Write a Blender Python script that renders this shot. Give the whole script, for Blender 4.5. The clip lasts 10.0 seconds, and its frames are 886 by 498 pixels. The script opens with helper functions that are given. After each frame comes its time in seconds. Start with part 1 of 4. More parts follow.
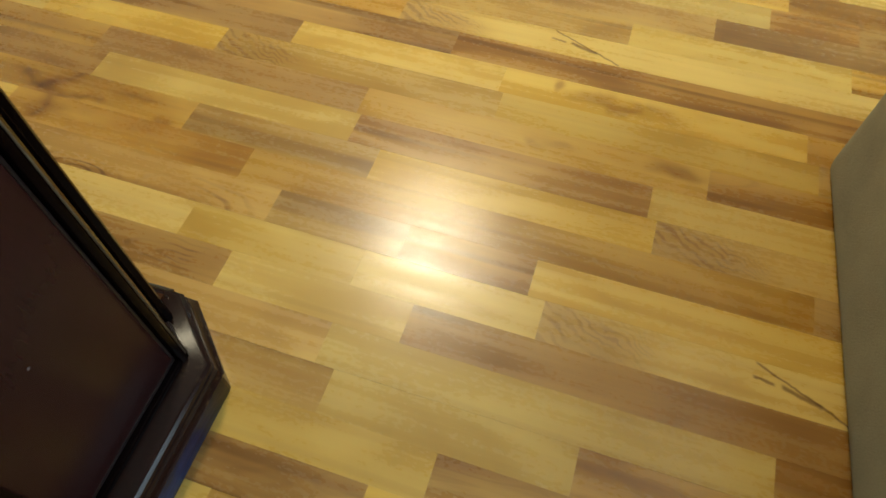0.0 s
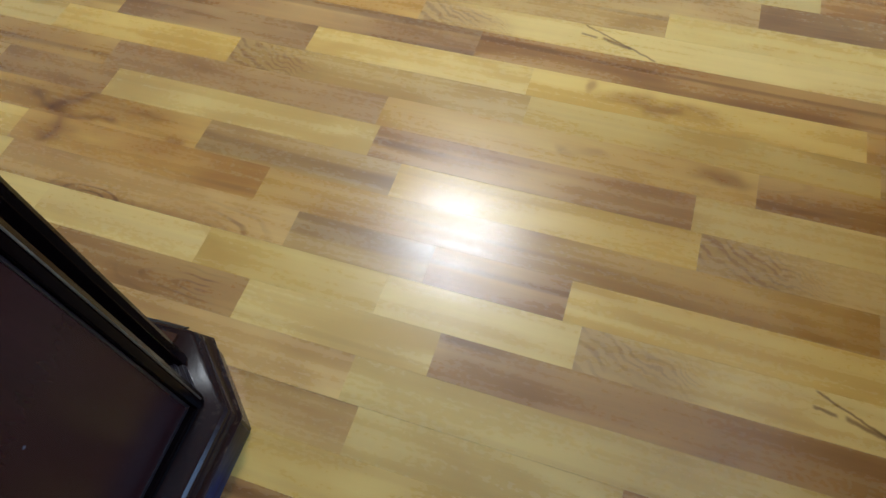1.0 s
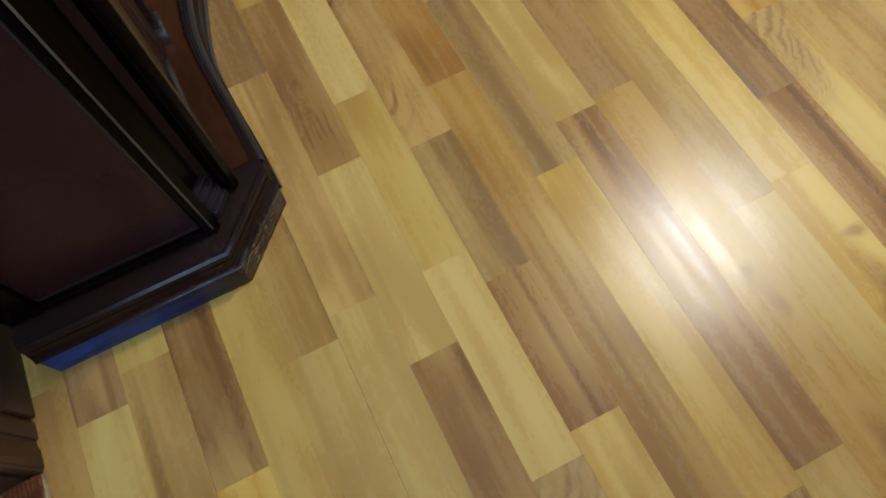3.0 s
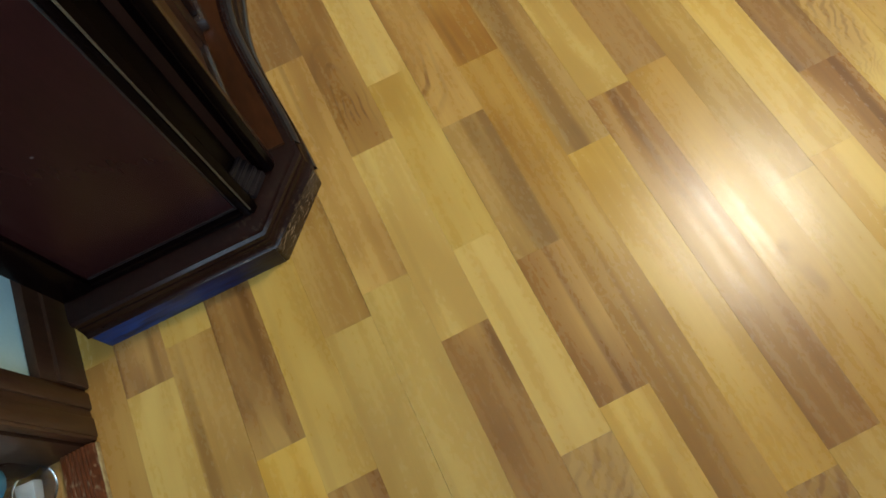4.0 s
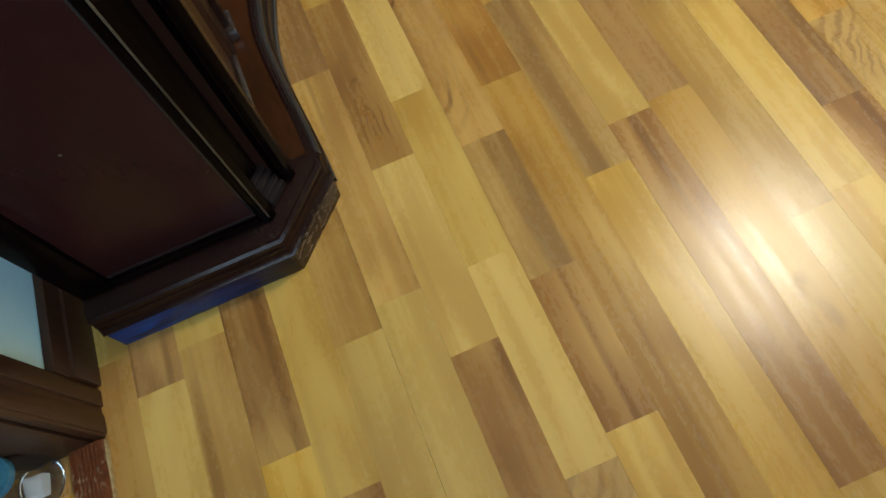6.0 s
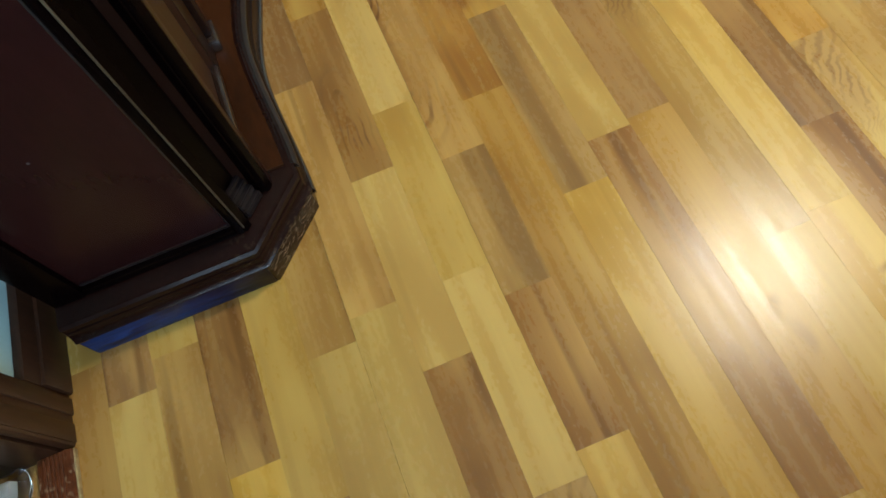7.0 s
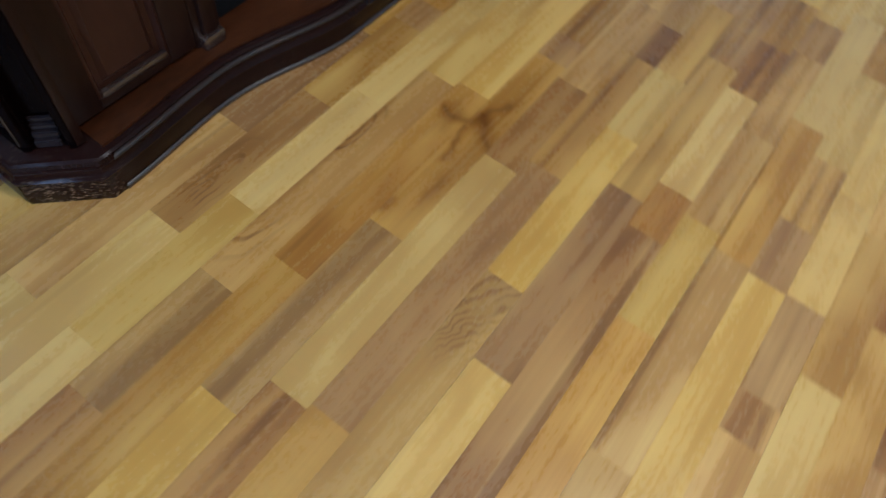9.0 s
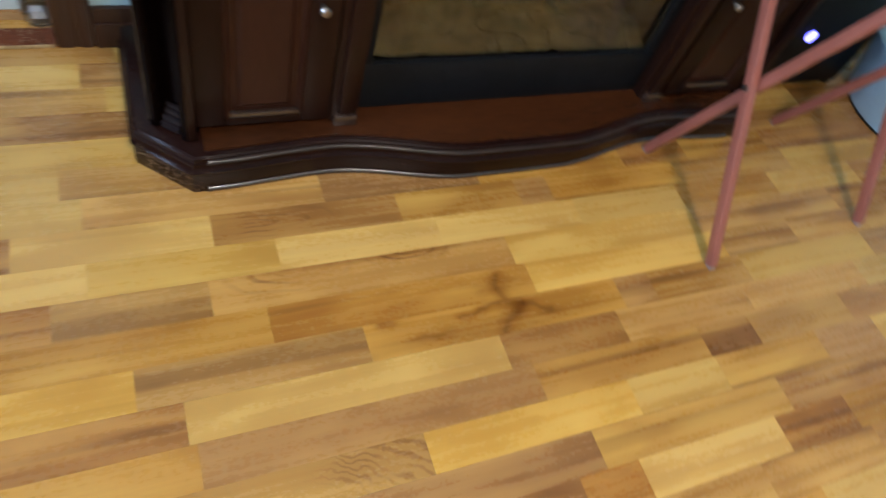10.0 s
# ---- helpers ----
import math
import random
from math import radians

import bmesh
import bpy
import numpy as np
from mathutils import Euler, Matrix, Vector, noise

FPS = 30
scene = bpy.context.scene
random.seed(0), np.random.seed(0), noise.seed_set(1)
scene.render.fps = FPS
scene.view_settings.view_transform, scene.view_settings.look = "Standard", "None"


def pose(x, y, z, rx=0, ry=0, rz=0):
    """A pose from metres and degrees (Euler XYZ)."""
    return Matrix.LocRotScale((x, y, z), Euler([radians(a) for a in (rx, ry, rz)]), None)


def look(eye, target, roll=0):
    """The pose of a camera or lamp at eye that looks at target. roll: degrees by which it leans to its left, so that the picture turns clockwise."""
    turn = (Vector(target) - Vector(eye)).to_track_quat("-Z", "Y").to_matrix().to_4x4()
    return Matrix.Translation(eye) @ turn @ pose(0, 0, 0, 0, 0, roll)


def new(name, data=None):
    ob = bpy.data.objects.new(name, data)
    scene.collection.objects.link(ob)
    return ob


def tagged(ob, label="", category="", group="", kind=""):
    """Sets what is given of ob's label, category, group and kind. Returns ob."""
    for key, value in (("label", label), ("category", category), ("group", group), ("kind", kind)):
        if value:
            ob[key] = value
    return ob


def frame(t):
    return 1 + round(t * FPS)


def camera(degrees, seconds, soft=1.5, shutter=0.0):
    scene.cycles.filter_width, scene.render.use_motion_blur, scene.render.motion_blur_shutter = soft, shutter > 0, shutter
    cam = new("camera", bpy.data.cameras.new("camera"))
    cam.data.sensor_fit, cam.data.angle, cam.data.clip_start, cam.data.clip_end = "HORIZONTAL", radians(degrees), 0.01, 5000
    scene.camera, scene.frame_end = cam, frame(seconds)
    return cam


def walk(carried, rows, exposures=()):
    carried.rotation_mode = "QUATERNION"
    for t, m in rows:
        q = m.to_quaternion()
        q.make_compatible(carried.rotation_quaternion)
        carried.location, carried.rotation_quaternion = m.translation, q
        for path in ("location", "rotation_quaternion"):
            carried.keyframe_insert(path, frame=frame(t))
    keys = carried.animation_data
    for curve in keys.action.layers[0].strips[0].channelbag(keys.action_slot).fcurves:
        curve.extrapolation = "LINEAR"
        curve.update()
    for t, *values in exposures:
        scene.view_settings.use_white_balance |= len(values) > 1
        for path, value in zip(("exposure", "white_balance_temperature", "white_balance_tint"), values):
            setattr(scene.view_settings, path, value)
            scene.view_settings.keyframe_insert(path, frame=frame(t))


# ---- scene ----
cam = camera(67.0, 10.0, shutter=0.4)
PATH = [
    (0, (0.026, -0.604, 0.86), (-0.3, 0.408, -0.834), 0.3),
    (0.5, (0.01, -0.547, 0.845), (-0.361, 0.417, -0.867), -3.8),
    (1, (0.006, -0.521, 0.839), (-0.394, 0.413, -0.884), -5.9),
    (1.5, (-0.007, -0.51, 0.838), (-0.425, 0.403, -0.891), -6.2),
    (2, (-0.022, -0.429, 0.813), (-0.476, 0.444, -0.928), -3.2),
    (2.5, (0.031, -0.294, 0.784), (-0.68, 0.213, -1.015), -5.8),
    (3, (0.056, -0.256, 0.78), (-0.701, -0.017, -1.056), -9.8),
    (4.5, (0.077, -0.242, 0.79), (-0.711, -0.166, -1.046), -20.9),
    (5, (0.08, -0.242, 0.786), (-0.719, -0.164, -1.045), -19.8),
    (5.5, (0.078, -0.242, 0.789), (-0.744, -0.173, -1.033), -19.5),
    (7, (0.085, -0.212, 0.786), (-0.78, -0.127, -1.015), -17.2),
    (7.5, (0.036, -0.134, 0.782), (-0.81, -0.037, -1.028), -14.5),
    (8, (-0.053, 0.051, 0.786), (-0.932, 0.152, -1.007), -5.9),
    (8.5, (-0.126, 0.264, 0.777), (-1.096, 0.07, -0.961), 3.0),
    (9, (-0.197, 0.359, 0.859), (-1.131, -0.115, -0.845), 11.2),
    (9.5, (-0.331, 0.415, 0.888), (-1.298, -0.273, -0.723), 22.3),
    (10, (-0.378, 0.458, 0.959), (-1.117, -0.502, -0.632), 22.7),
]
EXPOSURES = [
    (0.0, 0.03, 6300, 0), (0.25, 0.03, 5500, 4), (0.5, 0.03, 4750, 8), (2.0, 0.0, 4450, 9), (2.5, -0.12, 4350, 9), (3.0, -0.05, 5000, 7), (4.5, -0.02, 5750, 3),
    (5.5, -0.02, 5700, 3), (7.0, 0.02, 5600, 3), (7.5, -0.08, 5200, 6), (8.0, -0.3, 4400, 11), (8.5, -0.35, 4300, 16), (9.0, -0.13, 4700, 16), (9.5, -0.05, 6200, 15), (10.0, 0.29, 5450, 18),
]
walk(cam, [(t, look(eye, target, roll)) for t, eye, target, roll in PATH], EXPOSURES)

# ---- world and light ----
world = bpy.data.worlds.new("sky")
scene.world = world
world.use_nodes = True
sky = world.node_tree.nodes.new("ShaderNodeTexSky")
sky.sky_type, sky.sun_disc = "NISHITA", False
sky.sun_elevation, sky.sun_rotation = radians(35), radians(110)
world.node_tree.nodes["Background"].inputs["Strength"].default_value = 0.1
world.node_tree.links.new(sky.outputs["Color"], world.node_tree.nodes["Background"].inputs["Color"])


def area_lamp(name, at, target, sx, sy, watts, colour, shape="RECTANGLE"):
    data = bpy.data.lights.new(name, "AREA")
    data.shape, data.size, data.size_y, data.energy, data.color = shape, sx, sy, watts, colour
    ob = new(name, data)
    ob.matrix_world = look(at, target)
    return ob


LAMP = (-0.64, 1.20, 2.20)
area_lamp("ceiling_lamp_light", (LAMP[0], LAMP[1], LAMP[2] - 0.02), (LAMP[0], LAMP[1], 0), 0.40, 0.40, 44, (1.0, 0.82, 0.58), "DISK")
area_lamp("window_light", (1.76, 0.2, 1.45), (0.0, 0.1, 0.9), 1.3, 1.1, 50, (0.68, 0.84, 1.0))

# ---- materials ----


def shader(name, rough=0.5, metal=0.0, coat=0.0):
    m = bpy.data.materials.new(name)
    m.use_nodes = True
    b = m.node_tree.nodes["Principled BSDF"]
    b.inputs["Roughness"].default_value = rough
    b.inputs["Metallic"].default_value = metal
    b.inputs["Coat Weight"].default_value = coat
    return m, m.node_tree.nodes, m.node_tree.links, b


def ramp(nodes, stops):
    r = nodes.new("ShaderNodeValToRGB")
    while len(r.color_ramp.elements) < len(stops):
        r.color_ramp.elements.new(0.5)
    for e, (p, c) in zip(r.color_ramp.elements, stops):
        e.position, e.color = p, (*c, 1)
    return r


def noisy(name, dark, light, scale=8.0, stretch=(1, 1, 1), rough=0.5, bump=0.1, fine=90.0, metal=0.0, coat=0.0, shine=0.5):
    """Two scales of variation between two colours, with fine relief."""
    m, nodes, links, b = shader(name, rough, metal, coat)
    co = nodes.new("ShaderNodeTexCoord")
    mp = nodes.new("ShaderNodeMapping")
    mp.inputs["Scale"].default_value = stretch
    links.new(co.outputs["Object"], mp.inputs["Vector"])
    big, small = nodes.new("ShaderNodeTexNoise"), nodes.new("ShaderNodeTexNoise")
    big.inputs["Scale"].default_value, small.inputs["Scale"].default_value = scale, fine
    big.inputs["Detail"].default_value = 5
    for n in (big, small):
        links.new(mp.outputs["Vector"], n.inputs["Vector"])
    mix = nodes.new("ShaderNodeMath")
    mix.operation = "MULTIPLY_ADD"
    mix.inputs[1].default_value = 0.35
    links.new(small.outputs["Fac"], mix.inputs[0])
    sc = nodes.new("ShaderNodeMath")
    sc.operation = "MULTIPLY"
    sc.inputs[1].default_value = 0.65
    links.new(big.outputs["Fac"], sc.inputs[0])
    links.new(sc.outputs[0], mix.inputs[2])
    r = ramp(nodes, [(0.3, dark), (0.7, light)])
    links.new(mix.outputs[0], r.inputs["Fac"])
    links.new(r.outputs["Color"], b.inputs["Base Color"])
    bp = nodes.new("ShaderNodeBump")
    bp.inputs["Strength"].default_value, bp.inputs["Distance"].default_value = bump, 0.002
    links.new(small.outputs["Fac"], bp.inputs["Height"])
    links.new(bp.outputs["Normal"], b.inputs["Normal"])
    b.inputs["Specular IOR Level"].default_value = shine
    return m


def laminate(name, stops, figure=0.0, knots=0.0, fan=False, fork=False, veins=(), eyes=(), ovals=()):
    """Printed wood strip: long grain, broad colour clouds, cathedral figure and dark flecks.
    veins: crooked dark lines x0, y0, x1, y1, width; eyes: smoky knots x, y, rx, ry, depth; ovals: nested rings x, y, rx, ry."""
    m, nodes, links, b = shader(name, 0.27)
    co, info, geo = nodes.new("ShaderNodeTexCoord"), nodes.new("ShaderNodeObjectInfo"), nodes.new("ShaderNodeNewGeometry")

    def vec(op, a, b2):
        n = nodes.new("ShaderNodeVectorMath")
        n.operation = op
        if isinstance(a, tuple):
            n.inputs[0].default_value = a
        else:
            links.new(a, n.inputs[0])
        links.new(b2, n.inputs["Scale"] if op == "SCALE" else n.inputs[1])
        return n.outputs[0]

    place = vec("ADD", vec("ADD", co.outputs["Object"], vec("SCALE", (37.0, 91.0, 13.0), info.outputs["Random"])), vec("SCALE", (53.0, 29.0, 7.0), geo.outputs["Random Per Island"]))

    def tex(scale, stretch, detail=4, distort=0.0):
        mp, n = nodes.new("ShaderNodeMapping"), nodes.new("ShaderNodeTexNoise")
        mp.inputs["Scale"].default_value = stretch
        n.inputs["Scale"].default_value, n.inputs["Detail"].default_value, n.inputs["Distortion"].default_value = scale, detail, distort
        links.new(place, mp.inputs["Vector"])
        links.new(mp.outputs["Vector"], n.inputs["Vector"])
        return n.outputs["Fac"]

    def calc(op, a, b2=0.0, c=0.0):
        n = nodes.new("ShaderNodeMath")
        n.operation = op
        for k, v in enumerate((a, b2, c)):
            if isinstance(v, (int, float)):
                n.inputs[k].default_value = v
            else:
                links.new(v, n.inputs[k])
        return n.outputs[0]

    def band(v, lo, hi, to0=0.0, to1=1.0):
        n = nodes.new("ShaderNodeMapRange")
        n.interpolation_type = "SMOOTHSTEP"
        n.inputs["From Min"].default_value, n.inputs["From Max"].default_value = lo, hi
        n.inputs["To Min"].default_value, n.inputs["To Max"].default_value = to0, to1
        links.new(v, n.inputs["Value"])
        return n.outputs[0]

    def blend(kind, fac, a, b2):
        n = nodes.new("ShaderNodeMix")
        n.data_type, n.blend_type = "RGBA", kind
        for key, v in (("Factor", fac), ("A", a), ("B", b2)):
            if isinstance(v, tuple):
                n.inputs[key].default_value = (*v, 1)
            elif isinstance(v, (int, float)):
                n.inputs[key].default_value = v
            else:
                links.new(v, n.inputs[key])
        return n.outputs["Result"]

    cloud = tex(6.0, (0.55, 1.8, 1), 2, 0.7)
    grain = tex(16.0, (0.12, 4.5, 1), 2, 0.1)
    fibre = tex(120.0, (0.05, 4.0, 1), 2)
    rings = calc("SINE", calc("MULTIPLY", tex(3.0, (0.8, 4.0, 1), 2, 0.8), 58.0))
    value = calc("ADD", calc("MULTIPLY", cloud, 0.66), calc("ADD", calc("MULTIPLY", grain, 0.27), calc("MULTIPLY", fibre, 0.07)))
    value = calc("MULTIPLY_ADD", rings, figure * 0.5, value)
    r = ramp(nodes, stops)
    links.new(value, r.inputs["Fac"])
    colour = r.outputs["Color"]
    if figure > 0.015:
        colour = blend("MULTIPLY", calc("MULTIPLY", band(rings, 0.45, 1.0), figure * 13.0), colour, (0.50, 0.37, 0.27))
    if knots:
        # long streaks: broad warm ones and a few thin dark ones along the grain
        warm = band(tex(5.5, (0.13, 3.4, 1), 0, 0.25), 0.40, 0.66)
        colour = blend("MULTIPLY", calc("MULTIPLY", warm, 0.75 * knots), colour, (0.74, 0.64, 0.56))
        streak = band(tex(7.0, (0.14, 5.2, 1), 0, 0.35), 0.60, 0.74)
        colour = blend("MULTIPLY", calc("MULTIPLY", streak, 0.8 * knots), colour, (0.46, 0.37, 0.32))
        # dark flame: a smoky patch
        patch = band(tex(3.6, (0.7, 2.2, 1), 1, 1.2), 0.54, 0.72)
        colour = blend("MULTIPLY", calc("MULTIPLY", patch, 0.40 * knots), colour, (0.60, 0.46, 0.33))
    if fan or veins or eyes or ovals:
        xyz = nodes.new("ShaderNodeSeparateXYZ")
        links.new(co.outputs["Object"], xyz.inputs[0])
        x, y = xyz.outputs["X"], xyz.outputs["Y"]
    if fan:
        wob = calc("MULTIPLY_ADD", tex(26.0, (1, 1, 1), 4), 0.050, -0.025)
        # feathered rays that close up towards a tip on the lower edge
        ray = calc("ARCTAN2", calc("ADD", calc("ADD", y, 0.036), wob), calc("SUBTRACT", 0.235, x))
        lines = calc("SINE", calc("ADD", calc("MULTIPLY", ray, 70.0), calc("MULTIPLY", x, 150.0)))
        fade = calc("MULTIPLY", band(x, 0.10, 0.21, 1.0, 0.0), band(calc("ADD", y, calc("MULTIPLY", x, 0.22)), 0.030, 0.046, 1.0, 0.35))
        colour = blend("MIX", calc("MULTIPLY", fade, 0.70), colour, (0.33, 0.168, 0.036))
        colour = blend("MULTIPLY", calc("MULTIPLY", band(lines, -0.3, 1.0), calc("MULTIPLY", band(tex(18.0, (1, 1.6, 1), 2), 0.34, 0.60, 0.15, 1.0), calc("MULTIPLY", fade, 0.70))), colour, (0.50, 0.38, 0.28))
    if fork:
        # forked dark mark further along
        wob2 = calc("MULTIPLY_ADD", tex(45.0, (1, 1, 1), 2), 0.008, -0.004)
        for x0, x1, y0, slope, thick in ((0.295, 0.432, 0.031, -0.45, 0.0014), (0.292, 0.326, 0.008, -0.16, 0.0017), (0.330, 0.388, 0.004, -0.26, 0.0025)):
            line = calc("ABSOLUTE", calc("SUBTRACT", calc("ADD", y, wob2), calc("MULTIPLY_ADD", calc("SUBTRACT", x, x0), slope, y0)))
            mark = calc("MULTIPLY", band(line, thick * 0.4, thick * 2.2, 1.0, 0.0), calc("MULTIPLY", band(x, x0, x0 + 0.006), band(x, x1 - 0.006, x1, 1.0, 0.0)))
            colour = blend("MULTIPLY", calc("MULTIPLY", mark, 0.85), colour, (0.30, 0.21, 0.16))
    if veins or eyes or ovals:
        jx = calc("ADD", x, calc("MULTIPLY_ADD", tex(15.0, (1, 1, 1), 1), 0.060, -0.030))
        jy = calc("ADD", y, calc("MULTIPLY_ADD", tex(19.0, (1, 1, 1), 1), 0.040, -0.020))
    for cx, cy, rx, ry in ovals:
        bend = calc("MULTIPLY_ADD", tex(9.0, (1, 1, 1), 2), 0.030, -0.015)
        ex, ey = calc("DIVIDE", calc("SUBTRACT", calc("ADD", x, bend), cx), rx), calc("DIVIDE", calc("SUBTRACT", calc("ADD", y, bend), cy), ry)
        away = calc("SQRT", calc("ADD", calc("MULTIPLY", ex, ex), calc("MULTIPLY", ey, ey)))
        ring = band(calc("SINE", calc("MULTIPLY", calc("POWER", away, 0.8), 24.0)), 0.15, 1.0)
        depth = calc("MULTIPLY", band(away, 0.55, 1.0, 0.75, 0.0), band(tex(14.0, (1, 1, 1), 2), 0.38, 0.60, 0.1, 1.0))
        colour = blend("MULTIPLY", calc("MULTIPLY", band(away, 0.3, 1.05, 0.35, 0.0), 1.0), colour, (0.72, 0.60, 0.46))
        colour = blend("MULTIPLY", calc("MULTIPLY", ring, depth), colour, (0.36, 0.25, 0.18))
    for cx, cy, rx, ry, depth in eyes:
        ex, ey = calc("DIVIDE", calc("SUBTRACT", jx, cx), rx), calc("DIVIDE", calc("SUBTRACT", jy, cy), ry)
        away = calc("SQRT", calc("ADD", calc("MULTIPLY", ex, ex), calc("MULTIPLY", ey, ey)))
        smoke = calc("MULTIPLY", band(away, 0.25, 1.1, 1.0, 0.0), band(tex(20.0, (0.8, 1.3, 1), 4, 1.0), 0.34, 0.62, 0.35, 1.0))
        colour = blend("MULTIPLY", calc("MULTIPLY", smoke, depth), colour, (0.46, 0.34, 0.26))
    for x0, y0, x1, y1, wide in veins:
        long = math.hypot(x1 - x0, y1 - y0)
        ux, uy = (x1 - x0) / long, (y1 - y0) / long
        px, py = calc("SUBTRACT", jx, x0), calc("SUBTRACT", jy, y0)
        along = calc("MINIMUM", calc("MAXIMUM", calc("ADD", calc("MULTIPLY", px, ux), calc("MULTIPLY", py, uy)), 0.0), long)
        qx, qy = calc("SUBTRACT", px, calc("MULTIPLY", along, ux)), calc("SUBTRACT", py, calc("MULTIPLY", along, uy))
        off = calc("SQRT", calc("ADD", calc("MULTIPLY", qx, qx), calc("MULTIPLY", qy, qy)))
        colour = blend("MULTIPLY", band(off, wide * 0.6, wide * 7.0, 0.5, 0.0), colour, (0.60, 0.48, 0.40))
        colour = blend("MULTIPLY", band(off, wide * 0.1, wide * 2.6, 0.46, 0.0), colour, (0.38, 0.28, 0.23))
    hue = nodes.new("ShaderNodeHueSaturation")
    other = nodes.new("ShaderNodeMath")
    other.operation = "FRACT"
    links.new(calc("MULTIPLY", calc("ADD", info.outputs["Random"], geo.outputs["Random Per Island"]), 7.31), other.inputs[0])
    links.new(band(info.outputs["Random"], 0.0, 1.0, 0.90, 1.08), hue.inputs["Value"])
    links.new(band(other.outputs[0], 0.0, 1.0, 0.4985, 0.5018), hue.inputs["Hue"])
    links.new(band(other.outputs[0], 0.0, 1.0, 1.03, 0.96), hue.inputs["Saturation"])
    links.new(blend("MULTIPLY", 1.0, colour, (1.01, 1.0, 1.0)), hue.inputs["Color"])
    links.new(hue.outputs["Color"], b.inputs["Base Color"])
    links.new(band(calc("MULTIPLY_ADD", grain, 0.35, calc("MULTIPLY_ADD", cloud, 0.4, calc("MULTIPLY", tex(210.0, (0.5, 1, 1), 2), 0.25))), 0.3, 0.7, 0.21, 0.35), b.inputs["Roughness"])
    bp = nodes.new("ShaderNodeBump")
    bp.inputs["Strength"].default_value, bp.inputs["Distance"].default_value = 0.05, 0.001
    links.new(grain, bp.inputs["Height"])
    links.new(bp.outputs["Normal"], b.inputs["Normal"])
    return m


PALES = [(0.36, (0.43, 0.238, 0.040)), (0.5, (0.52, 0.312, 0.058)), (0.64, (0.585, 0.370, 0.080))]
HONEYS = [(0.35, (0.32, 0.156, 0.028)), (0.5, (0.44, 0.236, 0.043)), (0.64, (0.54, 0.320, 0.064))]
BROWNS = [(0.35, (0.23, 0.105, 0.026)), (0.5, (0.345, 0.176, 0.042)), (0.66, (0.46, 0.258, 0.060))]
PALE = laminate("laminate_pale", PALES, 0.004, 0.22)
HONEY = laminate("laminate_honey", HONEYS, 0.008, 0.75)
BROWN = laminate("laminate_brown", BROWNS, 0.008, 0.8)
FIGURED = laminate("laminate_figured", [(0.34, (0.24, 0.108, 0.024)), (0.5, (0.355, 0.178, 0.037)), (0.66, (0.49, 0.280, 0.058))], 0.020, 0.8)
FAN = laminate("laminate_feathered", [(0.36, (0.38, 0.198, 0.034)), (0.5, (0.475, 0.270, 0.050)), (0.64, (0.545, 0.333, 0.070))], 0.004, 0.35, fan=True)
FORK = laminate("laminate_forked", PALES, 0.004, 0.15, fan=True, fork=True)
SANDY = [(0.35, (0.29, 0.138, 0.025)), (0.5, (0.395, 0.206, 0.038)), (0.64, (0.50, 0.288, 0.057))]
FORKED_VEIN = laminate("laminate_forked_vein", SANDY, 0.006, 0.45, veins=((0.143, 0.008, 0.203, -0.016, 0.0040), (0.203, -0.016, 0.243, -0.034, 0.0045), (0.218, -0.012, 0.248, 0.031, 0.0050), (0.250, -0.028, 0.315, -0.014, 0.0018)),
                       eyes=((0.441, -0.026, 0.030, 0.014, 0.9), (0.38, 0.012, 0.06, 0.012, 0.5)))
REDDISH = laminate("laminate_reddish", [(0.35, (0.27, 0.122, 0.024)), (0.5, (0.385, 0.200, 0.038)), (0.66, (0.49, 0.285, 0.057))], 0.012, 0.6, veins=((0.071, 0.032, 0.064, -0.013, 0.004),), eyes=((0.07, 0.0, 0.07, 0.03, 0.6),))
ARCHED = laminate("laminate_arched", SANDY, 0.004, 0.45, ovals=((0.19, -0.036, 0.095, 0.034), (0.40, -0.036, 0.13, 0.056)))
RINGED = laminate("laminate_ringed", BROWNS, 0.006, 0.3, ovals=((0.27, -0.004, 0.19, 0.034),))
KNOTTED = laminate("laminate_knotted", PALES, 0.004, 0.15, eyes=((0.22, 0.0, 0.115, 0.034, 0.85), (0.105, 0.012, 0.012, 0.022, 0.8)))
EYED = laminate("laminate_eyed", HONEYS, 0.006, 0.3, eyes=((0.313, 0.0, 0.022, 0.012, 0.9), (0.345, 0.006, 0.035, 0.014, 0.5), (0.55, 0.008, 0.055, 0.022, 0.8)))
TONES = {"p": PALE, "h": HONEY, "b": BROWN, "f": FIGURED, "v": FAN, "w": FORK, "k": FORKED_VEIN, "j": REDDISH, "q": ARCHED, "r": RINGED, "n": KNOTTED, "m": EYED}
TONE_DIRT = (0.05, 0.022, 0.009)
JOINT = noisy("joint_dark", (0.12, 0.062, 0.02), (0.20, 0.105, 0.036), 30, rough=0.8)
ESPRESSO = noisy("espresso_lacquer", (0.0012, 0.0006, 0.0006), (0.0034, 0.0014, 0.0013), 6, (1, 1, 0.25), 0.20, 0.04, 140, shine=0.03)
# glossy lacquers for beads; part of their highlight is put into the lighter base colour
SHINY = noisy("polished_lacquer", (0.012, 0.006, 0.004), (0.040, 0.022, 0.015), 20, (1, 1, 0.25), 0.26, 0.05, 140, coat=0.5, shine=1.0)
BEADED = noisy("dull_polished_lacquer", (0.008, 0.004, 0.003), (0.030, 0.016, 0.010), 14, (1, 1, 0.25), 0.30, 0.10, 90, coat=0.1, shine=0.45)
